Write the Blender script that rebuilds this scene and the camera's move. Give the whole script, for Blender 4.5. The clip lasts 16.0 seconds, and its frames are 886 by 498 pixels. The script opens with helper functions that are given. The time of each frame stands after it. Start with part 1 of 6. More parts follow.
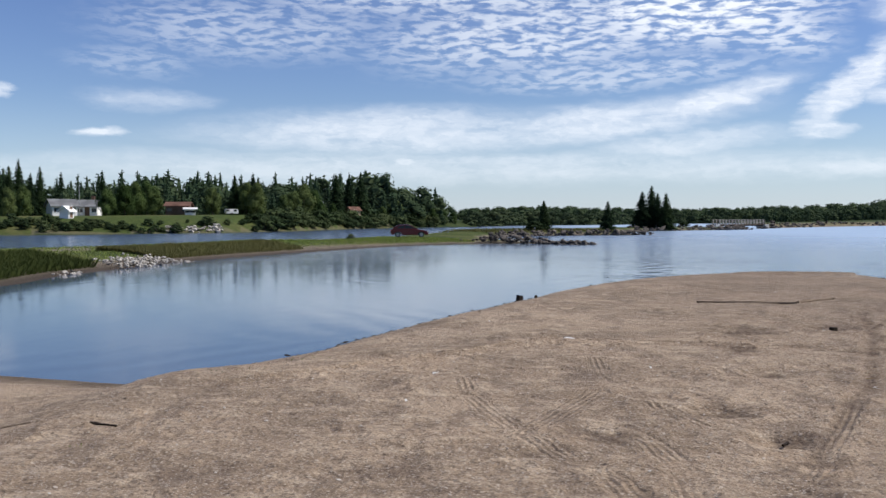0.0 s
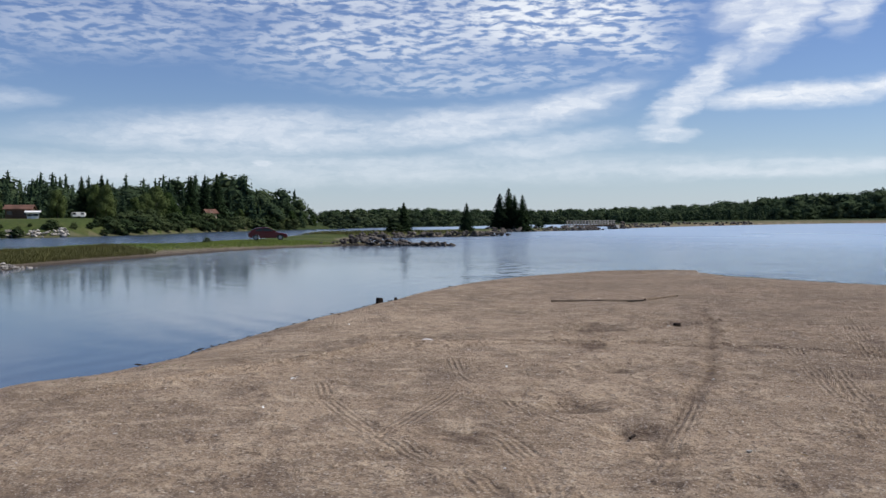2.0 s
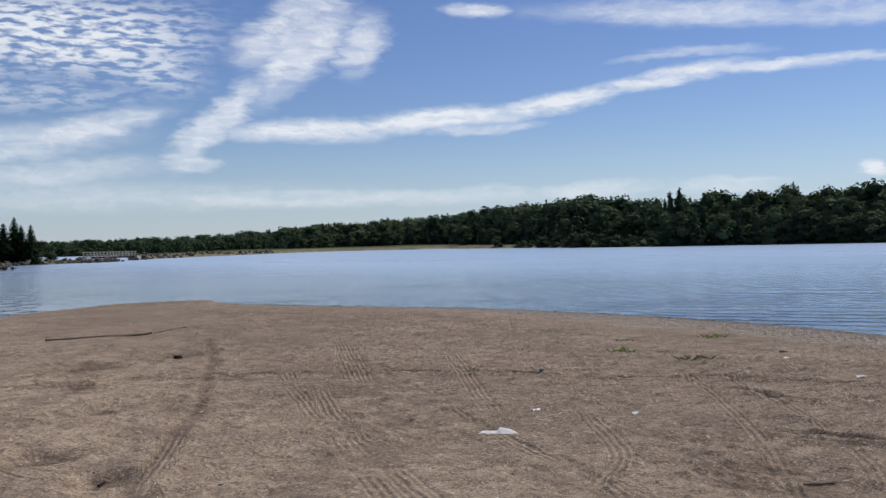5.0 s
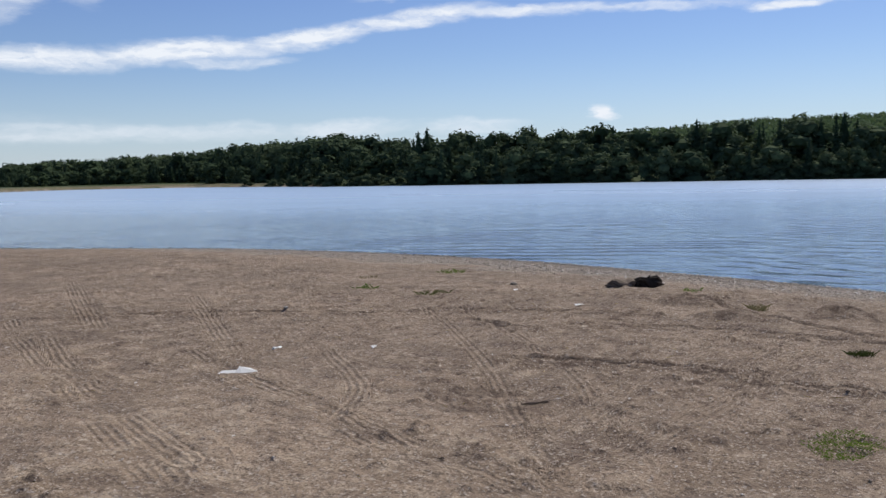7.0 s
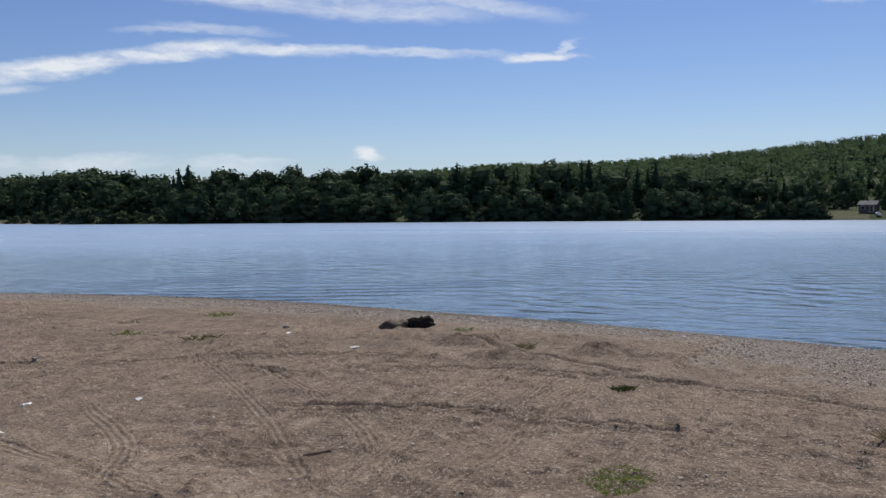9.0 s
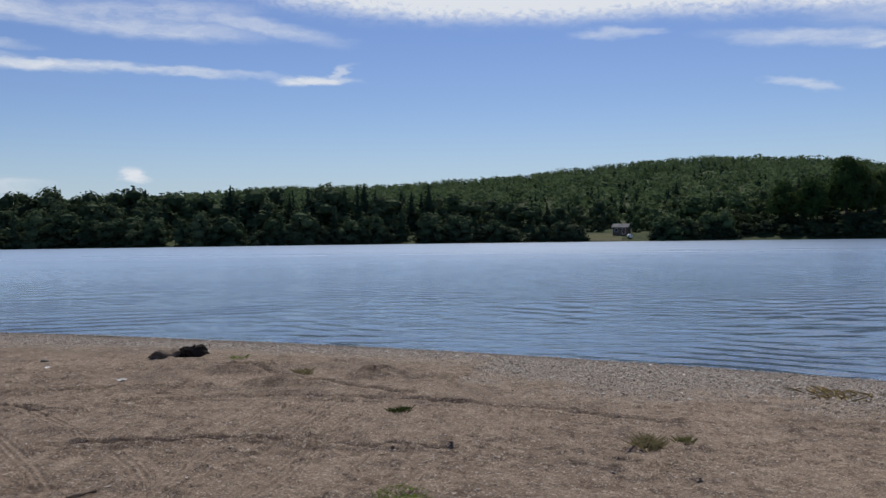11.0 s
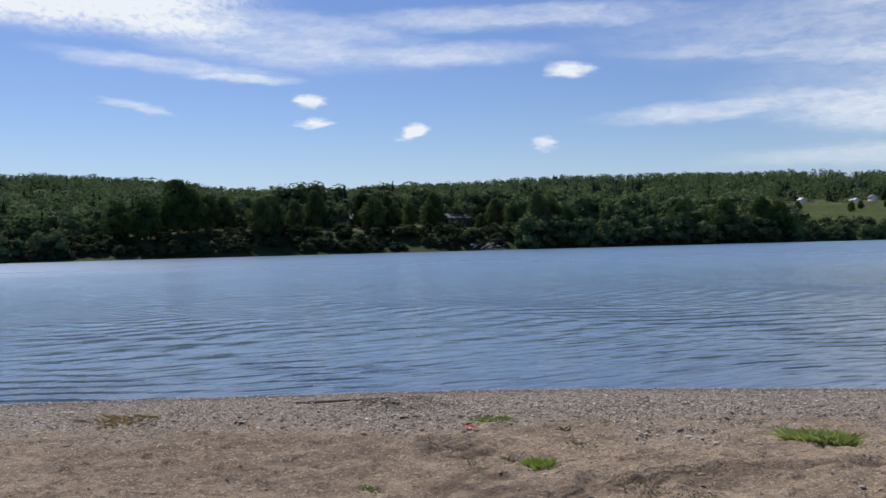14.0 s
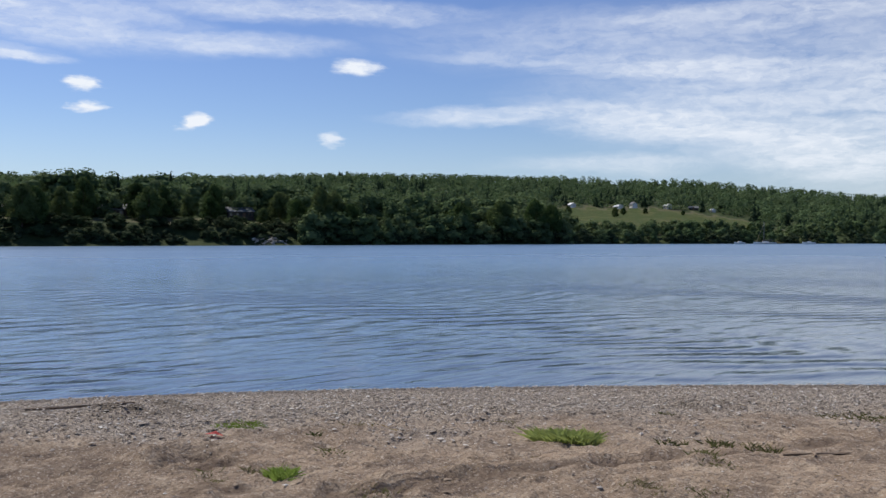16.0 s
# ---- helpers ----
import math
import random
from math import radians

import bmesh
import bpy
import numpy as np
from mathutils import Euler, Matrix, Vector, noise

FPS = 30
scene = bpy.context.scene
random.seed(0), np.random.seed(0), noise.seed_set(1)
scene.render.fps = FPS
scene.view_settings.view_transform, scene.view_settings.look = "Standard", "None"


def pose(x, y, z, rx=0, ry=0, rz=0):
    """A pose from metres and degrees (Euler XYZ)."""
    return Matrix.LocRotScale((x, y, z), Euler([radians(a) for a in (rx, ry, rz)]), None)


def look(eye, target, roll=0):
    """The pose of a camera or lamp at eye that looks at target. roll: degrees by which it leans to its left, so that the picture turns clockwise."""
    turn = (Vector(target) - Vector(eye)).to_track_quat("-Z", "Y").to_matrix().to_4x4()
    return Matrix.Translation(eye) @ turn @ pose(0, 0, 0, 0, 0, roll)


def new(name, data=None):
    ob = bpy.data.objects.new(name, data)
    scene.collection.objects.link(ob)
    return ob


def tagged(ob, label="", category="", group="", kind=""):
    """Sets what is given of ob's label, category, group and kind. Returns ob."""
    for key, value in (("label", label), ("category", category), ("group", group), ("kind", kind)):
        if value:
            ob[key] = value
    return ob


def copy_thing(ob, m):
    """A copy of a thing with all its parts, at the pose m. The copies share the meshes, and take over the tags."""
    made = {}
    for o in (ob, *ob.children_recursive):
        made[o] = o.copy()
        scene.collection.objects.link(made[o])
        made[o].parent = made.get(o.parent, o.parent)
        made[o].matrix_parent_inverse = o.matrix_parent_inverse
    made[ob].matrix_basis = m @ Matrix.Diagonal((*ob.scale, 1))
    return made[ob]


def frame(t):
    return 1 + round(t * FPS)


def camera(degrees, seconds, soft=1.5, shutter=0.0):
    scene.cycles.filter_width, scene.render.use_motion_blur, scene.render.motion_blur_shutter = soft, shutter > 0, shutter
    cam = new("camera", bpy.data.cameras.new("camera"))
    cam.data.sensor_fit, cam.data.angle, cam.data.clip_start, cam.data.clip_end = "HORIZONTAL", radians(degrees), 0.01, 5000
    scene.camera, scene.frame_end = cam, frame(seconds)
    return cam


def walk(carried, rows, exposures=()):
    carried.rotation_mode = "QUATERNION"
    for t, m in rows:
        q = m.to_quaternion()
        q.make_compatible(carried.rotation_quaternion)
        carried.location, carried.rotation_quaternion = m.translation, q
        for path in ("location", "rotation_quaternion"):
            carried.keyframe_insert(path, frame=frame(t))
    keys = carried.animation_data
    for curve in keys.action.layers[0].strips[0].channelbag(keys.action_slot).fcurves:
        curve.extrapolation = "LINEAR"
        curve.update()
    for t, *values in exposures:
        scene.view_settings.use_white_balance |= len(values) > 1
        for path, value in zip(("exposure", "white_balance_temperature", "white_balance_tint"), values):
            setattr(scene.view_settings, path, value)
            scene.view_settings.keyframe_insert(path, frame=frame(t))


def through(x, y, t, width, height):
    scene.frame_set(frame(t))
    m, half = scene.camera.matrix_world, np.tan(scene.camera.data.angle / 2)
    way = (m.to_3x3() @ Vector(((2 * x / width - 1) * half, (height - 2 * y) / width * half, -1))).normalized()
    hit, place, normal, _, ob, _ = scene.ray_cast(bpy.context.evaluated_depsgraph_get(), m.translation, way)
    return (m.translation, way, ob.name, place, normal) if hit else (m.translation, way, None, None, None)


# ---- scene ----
cam = camera(51.1, 16.0)
PATH = [
    (0, (0.786, 0.185, 1.562), (0.766, 2.184, 1.499), -0.1),
    (0.5, (0.799, 0.174, 1.571), (0.844, 2.173, 1.513), -0.6),
    (1, (0.806, 0.168, 1.572), (0.931, 2.163, 1.521), -0.7),
    (1.5, (0.816, 0.177, 1.573), (1.016, 2.166, 1.523), -0.7),
    (2, (0.817, 0.173, 1.574), (1.096, 2.152, 1.514), -0.4),
    (2.5, (0.8, 0.22, 1.561), (1.18, 2.182, 1.5), -0.1),
    (3, (0.791, 0.287, 1.546), (1.317, 2.217, 1.518), -0.2),
    (3.5, (0.876, 0.292, 1.548), (1.517, 2.187, 1.545), -0.3),
    (4, (1.016, 0.275, 1.552), (1.749, 2.136, 1.562), 0.3),
    (4.5, (1.165, 0.227, 1.56), (2.091, 1.999, 1.574), -0.2),
    (5, (1.274, 0.207, 1.567), (2.471, 1.809, 1.557), -1.2),
    (5.2, (1.287, 0.2, 1.557), (2.578, 1.727, 1.531), -1.4),
    (7.3, (1.306, 0.069, 1.567), (2.924, 1.235, 1.423), -0.7),
    (7.5, (1.325, 0.102, 1.571), (2.987, 1.206, 1.451), -0.7),
    (8, (1.355, 0.193, 1.582), (3.103, 1.161, 1.494), -0.9),
    (8.5, (1.363, 0.251, 1.587), (3.158, 1.13, 1.501), -0.6),
    (9, (1.375, 0.259, 1.586), (3.207, 1.058, 1.513), -0.4),
    (9.2, (1.357, 0.257, 1.582), (3.201, 1.03, 1.513), -0.4),
    (11.3, (1.283, 0.217, 1.616), (3.265, 0.484, 1.601), -0.8),
    (11.5, (1.27, 0.172, 1.625), (3.258, 0.393, 1.62), -0.8),
    (12, (1.282, 0.007, 1.64), (3.28, 0.068, 1.664), -0.0),
    (12.5, (1.338, -0.15, 1.637), (3.331, -0.32, 1.647), -0.0),
    (12.7, (1.361, -0.192, 1.638), (3.339, -0.484, 1.633), -0.3),
    (13, (1.36, -0.247, 1.629), (3.298, -0.741, 1.604), -0.8),
    (13.5, (1.457, -0.312, 1.624), (3.293, -1.104, 1.605), -0.5),
    (14, (1.666, -0.391, 1.628), (3.405, -1.379, 1.619), -1.4),
    (14.5, (1.81, -0.412, 1.615), (3.442, -1.567, 1.553), -1.8),
    (15, (1.857, -0.518, 1.606), (3.418, -1.765, 1.53), -0.8),
    (15.5, (1.853, -0.731, 1.612), (3.407, -1.989, 1.583), 0.4),
    (16, (1.844, -0.851, 1.619), (3.309, -2.212, 1.597), 0.0),
]
EXPOSURES = [(0, 0.32), (2.0, 0.13), (3.5, 0.1), (5, 0.0), (7.5, 0.13), (8.3, 0.02), (9, -0.03), (12.5, -0.18), (13.5, 0.05), (14.5, 0.1), (16, 0.13)]
walk(cam, [(t, look(eye, target, roll)) for t, eye, target, roll in PATH], EXPOSURES)

# ---- world, sun ----
SUN_AZ, SUN_EL = 88.0, 48.0
WATER = -0.6
ORIGIN = (1.1, 0.1)


def nd(nt, kind):
    return nt.nodes.new("ShaderNode" + kind)


def plug(nt, socket, value):
    if isinstance(value, bpy.types.NodeSocket):
        nt.links.new(value, socket)
    else:
        socket.default_value = value


def n_math(nt, op, a, b=0.0, clamp=False):
    n = nd(nt, "Math")
    n.operation, n.use_clamp = op, clamp
    plug(nt, n.inputs[0], a)
    plug(nt, n.inputs[1], b)
    return n.outputs[0]


def n_noise(nt, vec, scale, detail=4.0, rough=0.55, distort=0.0):
    n = nd(nt, "TexNoise")
    plug(nt, n.inputs["Vector"], vec)
    n.inputs["Scale"].default_value, n.inputs["Detail"].default_value = scale, detail
    n.inputs["Roughness"].default_value, n.inputs["Distortion"].default_value = rough, distort
    return n.outputs["Fac"]


def n_map(nt, v, lo, hi, a=0.0, b=1.0, smooth=True):
    n = nd(nt, "MapRange")
    n.interpolation_type = "SMOOTHSTEP" if smooth else "LINEAR"
    plug(nt, n.inputs["Value"], v)
    for key, value in (("From Min", lo), ("From Max", hi), ("To Min", a), ("To Max", b)):
        plug(nt, n.inputs[key], value)
    return n.outputs["Result"]


def n_mix(nt, fac, a, b, blend="MIX"):
    n = nd(nt, "Mix")
    n.data_type, n.blend_type = "RGBA", blend
    plug(nt, n.inputs[0], fac)
    plug(nt, n.inputs[6], a if isinstance(a, bpy.types.NodeSocket) else (*a, 1))
    plug(nt, n.inputs[7], b if isinstance(b, bpy.types.NodeSocket) else (*b, 1))
    return n.outputs[2]


def n_place(nt, vec, loc=(0, 0, 0), rot=(0, 0, 0), scale=(1, 1, 1), kind="POINT"):
    n = nd(nt, "Mapping")
    n.vector_type = kind
    plug(nt, n.inputs["Vector"], vec)
    n.inputs["Location"].default_value, n.inputs["Scale"].default_value = loc, scale
    n.inputs["Rotation"].default_value = [radians(a) for a in rot]
    return n.outputs[0]


def n_bump(nt, height, strength, distance, normal=None):
    n = nd(nt, "Bump")
    plug(nt, n.inputs["Strength"], strength)
    n.inputs["Distance"].default_value = distance
    plug(nt, n.inputs["Height"], height)
    if normal is not None:
        plug(nt, n.inputs["Normal"], normal)
    return n.outputs[0]


def build_sky():
    world = bpy.data.worlds.new("sky")
    scene.world = world
    world.use_nodes = True
    nt = world.node_tree
    back = nt.nodes["Background"]
    sky = nd(nt, "TexSky")
    sky.sky_type, sky.sun_disc = "NISHITA", False
    sky.sun_elevation, sky.sun_rotation = radians(SUN_EL), radians(SUN_AZ)
    sky.altitude, sky.air_density, sky.dust_density, sky.ozone_density = 20, 1.0, 0.15, 1.6
    xyz = nd(nt, "SeparateXYZ")
    nt.links.new(nd(nt, "TexCoord").outputs["Generated"], xyz.inputs[0])
    az = n_math(nt, "MULTIPLY", n_math(nt, "ARCTAN2", xyz.outputs[0], xyz.outputs[1]), 57.2958)
    el = n_math(nt, "MULTIPLY", n_math(nt, "ARCSINE", xyz.outputs[2]), 57.2958)
    com = nd(nt, "CombineXYZ")
    nt.links.new(az, com.inputs[0])
    nt.links.new(el, com.inputs[1])
    flat = com.outputs[0]

    def drift(vec, scale, squash, turn, reach, detail):
        """Shift a place on the sky by a soft noise."""
        n = nd(nt, "TexNoise")
        n.inputs["Scale"].default_value, n.inputs["Detail"].default_value, n.inputs["Roughness"].default_value = scale, detail, 0.6
        plug(nt, n.inputs["Vector"], n_place(nt, flat, rot=(0, 0, turn), scale=(squash, 1.7, 1)))
        off = nd(nt, "VectorMath")
        off.operation = "MULTIPLY_ADD"
        nt.links.new(n.outputs["Color"], off.inputs[0])
        off.inputs[1].default_value, off.inputs[2].default_value = (reach[0], reach[1], 0), (-reach[0] / 2, -reach[1] / 2, 0)
        total = nd(nt, "VectorMath")
        nt.links.new(vec, total.inputs[0])
        nt.links.new(off.outputs[0], total.inputs[1])
        return total.outputs[0]

    warped = drift(drift(flat, 0.22, 0.6, 0, (3.2, 1.1), 4), 1.1, 0.55, 12, (2.4, 0.55), 5)

    def strokes(rows):
        total = None
        for a, e, length, width, turn, dense in rows:
            p = n_place(nt, warped, (a, e, 0), (0, 0, turn), (length, width, 1), "TEXTURE")
            ln = nd(nt, "VectorMath")
            ln.operation = "LENGTH"
            nt.links.new(p, ln.inputs[0])
            m = n_map(nt, ln.outputs["Value"], 1.0, 0.25, 0.0, dense)
            total = m if total is None else n_math(nt, "MAXIMUM", total, m)
        return total

    # streaks and feathers: bearing, height, half length, half width, slope, density
    streaky = strokes([
        (-3, 5.4, 17, 2.0, 1, 0.62), (9, 5.9, 12, 1.6, 6, 0.66), (16, 7.1, 6.0, 1.1, 14, 0.8), (0, 3.2, 42, 1.4, 0, 0.42), (-18, 7.1, 5, 0.9, 0, 0.35), (14, 4.6, 8, 1.2, 4, 0.5),
        (23.2, 7.5, 5.2, 1.5, 41, 0.85), (21.4, 5.0, 2.4, 0.6, 2, 0.7), (28.6, 11.7, 5.6, 2.0, 44, 0.85), (27.2, 13.0, 4.2, 2.0, 38, 0.8), (31.9, 12.2, 2.8, 1.9, 62, 0.75), (30, 14.6, 4.0, 2.0, 50, 0.75),
        (29, 7.1, 7.5, 1.0, 2, 1.0), (36.5, 7.6, 7.5, 0.95, 3, 1.15), (44, 8.5, 6.2, 0.8, 9, 1.1), (50.5, 9.6, 6.2, 0.7, 8, 1.05), (57.5, 9.95, 7.5, 0.5, 0, 0.85), (65, 9.8, 8, 0.32, -1, 0.6),
        (72.5, 9.5, 3.4, 0.38, 0, 0.9), (74.2, 9.9, 1.4, 0.45, 30, 0.55), (39.5, 7.05, 4.5, 0.4, 3, 0.65),
        (39.3, 14.1, 2.8, 0.6, 0, 0.85), (52, 13.3, 12, 1.0, -4, 0.66), (62, 12.4, 10, 0.9, -3, 0.55), (53, 11.0, 5, 0.4, -1, 0.4), (50, 10.8, 4, 0.35, 4, 0.4),
        (28, 2.9, 22, 0.8, 0, 0.5), (46, 3.2, 5.5, 0.7, 2, 0.6), (53.5, 3.3, 4.5, 0.6, 0, 0.55), (40, 3.1, 5, 0.6, 0, 0.5),
        (62, 13.2, 9, 1.1, 3, 0.5), (69, 12.7, 7, 0.8, -9, 0.5), (79, 14.2, 12, 1.5, -3, 0.8), (86, 14.8, 14, 2.6, 0, 1.1), (96, 14.8, 14, 2.4, 0, 1.0), (104, 13.6, 10, 1.5, -5, 0.7),
        (103, 11.0, 9, 0.7, -5, 0.5), (107.5, 10.2, 4.5, 0.5, -3, 0.7), (91, 12.0, 3, 0.4, 0, 0.45), (101.5, 8.4, 2.7, 0.42, -12, 0.5), (110, 12.2, 12, 1.8, -5, 0.55),
        (120, 11.5, 10, 1.0, 0, 0.55), (113, 13.2, 9, 1.1, -8, 0.4), (125, 13.6, 16, 1.0, 0, 0.5),
        (137, 7.6, 10, 0.75, 2, 0.6), (148, 6.8, 14, 2.0, -6, 0.8), (156, 5.0, 12, 2.8, -10, 0.8), (150, 9.9, 16, 1.3, -3, 0.72), (140, 10.9, 12, 0.7, -2, 0.5), (164, 9, 14, 3.6, 0, 0.8),
        (152, 12.8, 18, 1.5, 0, 0.55), (144, 4.6, 10, 0.9, 0, 0.45), (156, 7.0, 22, 4.2, -5, 0.62), (150, 11.5, 26, 3.0, -2, 0.4),
    ])
    fibre = n_noise(nt, n_place(nt, warped, rot=(0, 0, -8), scale=(0.14, 0.9, 1)), 1.3, 7, 0.6)
    curls = n_noise(nt, n_place(nt, warped, rot=(0, 0, 30), scale=(0.8, 1.6, 1)), 1.1, 6, 0.65)
    streaky = n_math(nt, "MULTIPLY", streaky, n_math(nt, "ADD", n_map(nt, fibre, 0.28, 0.62, 0.32, 0.8), n_map(nt, curls, 0.35, 0.65, 0.0, 0.32)))
    rippled = strokes([
        (6, 11.4, 15, 3.4, 4, 0.75), (15, 12.4, 11, 3.2, 0, 1.15), (18, 11.6, 6, 2.6, -20, 0.85), (10, 8.8, 12, 1.4, 2, 0.5), (-12, 11.4, 12, 2.6, 0, 0.4), (3, 14, 24, 3, 0, 0.7), (-19, 9.2, 5, 1.2, 0, 0.25),
    ])
    soft = drift(flat, 0.35, 1.0, 0, (1.6, 0.7), 2)
    rows = n_noise(nt, n_place(nt, soft, rot=(0, 0, 7), scale=(0.8, 3.1, 1)), 1.0, 3, 0.55)
    rippled = n_math(nt, "MULTIPLY", rippled, n_map(nt, rows, 0.38, 0.6, 0.06, 1.0))
    dimpled = strokes([(84, 15.0, 20, 2.9, -1, 1.0), (97, 15.0, 15, 2.9, -1, 1.0), (102, 13.4, 8, 1.2, -4, 0.5)])
    cells = n_noise(nt, n_place(nt, soft, rot=(0, 0, 40), scale=(1.9, 2.9, 1)), 1.1, 3, 0.55)
    rippled = n_math(nt, "MAXIMUM", rippled, n_math(nt, "MULTIPLY", dimpled, n_map(nt, cells, 0.34, 0.58, 0.35, 1.0)))
    puffs = strokes([
        (111.9, 8.8, 1.4, 0.55, 0, 1.2), (112.2, 7.55, 1.0, 0.4, 0, 0.95), (117.5, 6.9, 1.15, 0.62, 12, 1.2), (126.2, 6.0, 0.85, 0.5, 0, 0.7), (127.6, 10.3, 1.8, 0.65, 5, 1.0),
        (62.0, 3.75, 1.2, 0.6, 0, 1.0), (-20.4, 5.1, 2.1, 0.45, 0, 0.7), (-2.8, 3.5, 1.4, 0.4, 0, 0.6), (-26.5, 7.2, 1.4, 0.5, 0, 0.6),
    ])
    puffs = n_math(nt, "MULTIPLY", puffs, n_map(nt, curls, 0.3, 0.6, 0.7, 1.1))
    mask = n_math(nt, "ADD", n_math(nt, "MAXIMUM", streaky, puffs), n_math(nt, "MULTIPLY", rippled, 0.85), True)
    haze = n_map(nt, el, 8.0, -1.0, 0.0, 0.5)
    tint = n_mix(nt, n_map(nt, el, 2.0, 14.0), (0.75, 0.845, 1.06), (0.69, 0.772, 1.06))
    blue = n_mix(nt, 1.0, sky.outputs[0], tint, "MULTIPLY")
    tone = n_mix(nt, haze, blue, (6.0, 7.3, 9.2))
    mixed = n_mix(nt, mask, tone, CLOUD)
    nt.links.new(mixed, back.inputs["Color"])
    back.inputs["Strength"].default_value = SKY
    sun = bpy.data.lights.new("sun", "SUN")
    sun.energy, sun.angle, sun.color = SUN, radians(0.6), (1.0, 0.95, 0.87)
    a, e = radians(SUN_AZ), radians(SUN_EL)
    d = Vector((math.sin(a) * math.cos(e), math.cos(a) * math.cos(e), math.sin(e)))
    new("sun", sun).matrix_world = look(d * 50, (0, 0, 0))


SKY, SUN, CLOUD = 0.081, 4.3, (9.7, 10.2, 11.0)
build_sky()


# ---- materials ----
def material(name, rough=0.8, spec=0.3):
    m = bpy.data.materials.new(name)
    m.use_nodes = True
    b = m.node_tree.nodes["Principled BSDF"]
    b.inputs["Roughness"].default_value, b.inputs["Specular IOR Level"].default_value = rough, spec
    return m, m.node_tree, b


def position(nt):
    return nd(nt, "NewGeometry").outputs["Position"]


def attribute(nt, name):
    n = nd(nt, "Attribute")
    n.attribute_name = name
    return n


def plain(name, colour, rough=0.7, spec=0.3, metal=0.0, grain=6.0, vary=0.25, bump=0.0):
    """Paint, wood, stone and the like: a base colour with stains at two scales and fine relief."""
    m, nt, b = material(name, rough, spec)
    pos = nd(nt, "TexCoord").outputs["Object"]
    big, fine = n_noise(nt, pos, grain * 0.25, 4), n_noise(nt, pos, grain * 4, 5, 0.65)
    dark = tuple(c * (1 - vary) for c in colour)
    light = tuple(min(1, c * (1 + vary)) for c in colour)
    tone = n_mix(nt, n_map(nt, big, 0.3, 0.7), dark, light)
    tone = n_mix(nt, n_map(nt, fine, 0.35, 0.7, 0, 0.45), tone, dark)
    nt.links.new(tone, b.inputs["Base Color"])
    b.inputs["Metallic"].default_value = metal
    if bump:
        nt.links.new(n_bump(nt, fine, 0.6, bump), b.inputs["Normal"])
    return m


def stone_material(name, stops):
    """Stones that differ from piece to piece."""
    m, nt, b = material(name, 0.85, 0.25)
    rnd = n_math(nt, "FRACT", n_math(nt, "ADD", nd(nt, "NewGeometry").outputs["Random Per Island"], nd(nt, "ObjectInfo").outputs["Random"]))
    ramp = nd(nt, "ValToRGB")
    nt.links.new(rnd, ramp.inputs[0])
    ramp.color_ramp.elements.remove(ramp.color_ramp.elements[1])
    for i, c in enumerate(stops):
        e = ramp.color_ramp.elements[0] if i == 0 else ramp.color_ramp.elements.new(i / (len(stops) - 1))
        e.color = (*c, 1)
    pos = position(nt)
    fine = n_noise(nt, pos, 14, 5, 0.65)
    tone = n_mix(nt, n_map(nt, fine, 0.3, 0.75, 0, 0.3), ramp.outputs[0], (0.07, 0.06, 0.05))
    nt.links.new(tone, b.inputs["Base Color"])
    nt.links.new(n_bump(nt, fine, 0.7, 0.02), b.inputs["Normal"])
    return m


def leaf_material(name, dark, light, dry, through=0.25, far=False):
    m, nt, b = material(name, 0.9, 0.04)
    geo = nd(nt, "NewGeometry")
    if far:
        per_tree = attribute(nt, "tint").outputs["Fac"]
    else:
        per_tree = nd(nt, "ObjectInfo").outputs["Random"]
    calm = 0.6 if far else 1.0
    tone = n_mix(nt, n_map(nt, geo.outputs["Random Per Island"], 0, 1, 0.5 - 0.3 * calm, 0.5 + 0.3 * calm, False), dark, light)
    tone = n_mix(nt, n_map(nt, per_tree, 0.3, 1.0, 0.0, 0.85 * calm), tone, dry)
    tone = n_mix(nt, n_map(nt, per_tree, 0.35, 0.0, 0.0, 0.6 * calm), tone, tuple(c * 0.6 for c in dark))
    nt.links.new(tone, b.inputs["Base Color"])
    tr = nd(nt, "BsdfTranslucent")
    nt.links.new(tone, tr.inputs["Color"])
    mixer = nd(nt, "MixShader")
    mixer.inputs[0].default_value = through
    nt.links.new(b.outputs[0], mixer.inputs[1])
    nt.links.new(tr.outputs[0], mixer.inputs[2])
    nt.links.new(mixer.outputs[0], nt.nodes["Material Output"].inputs["Surface"])
    return m


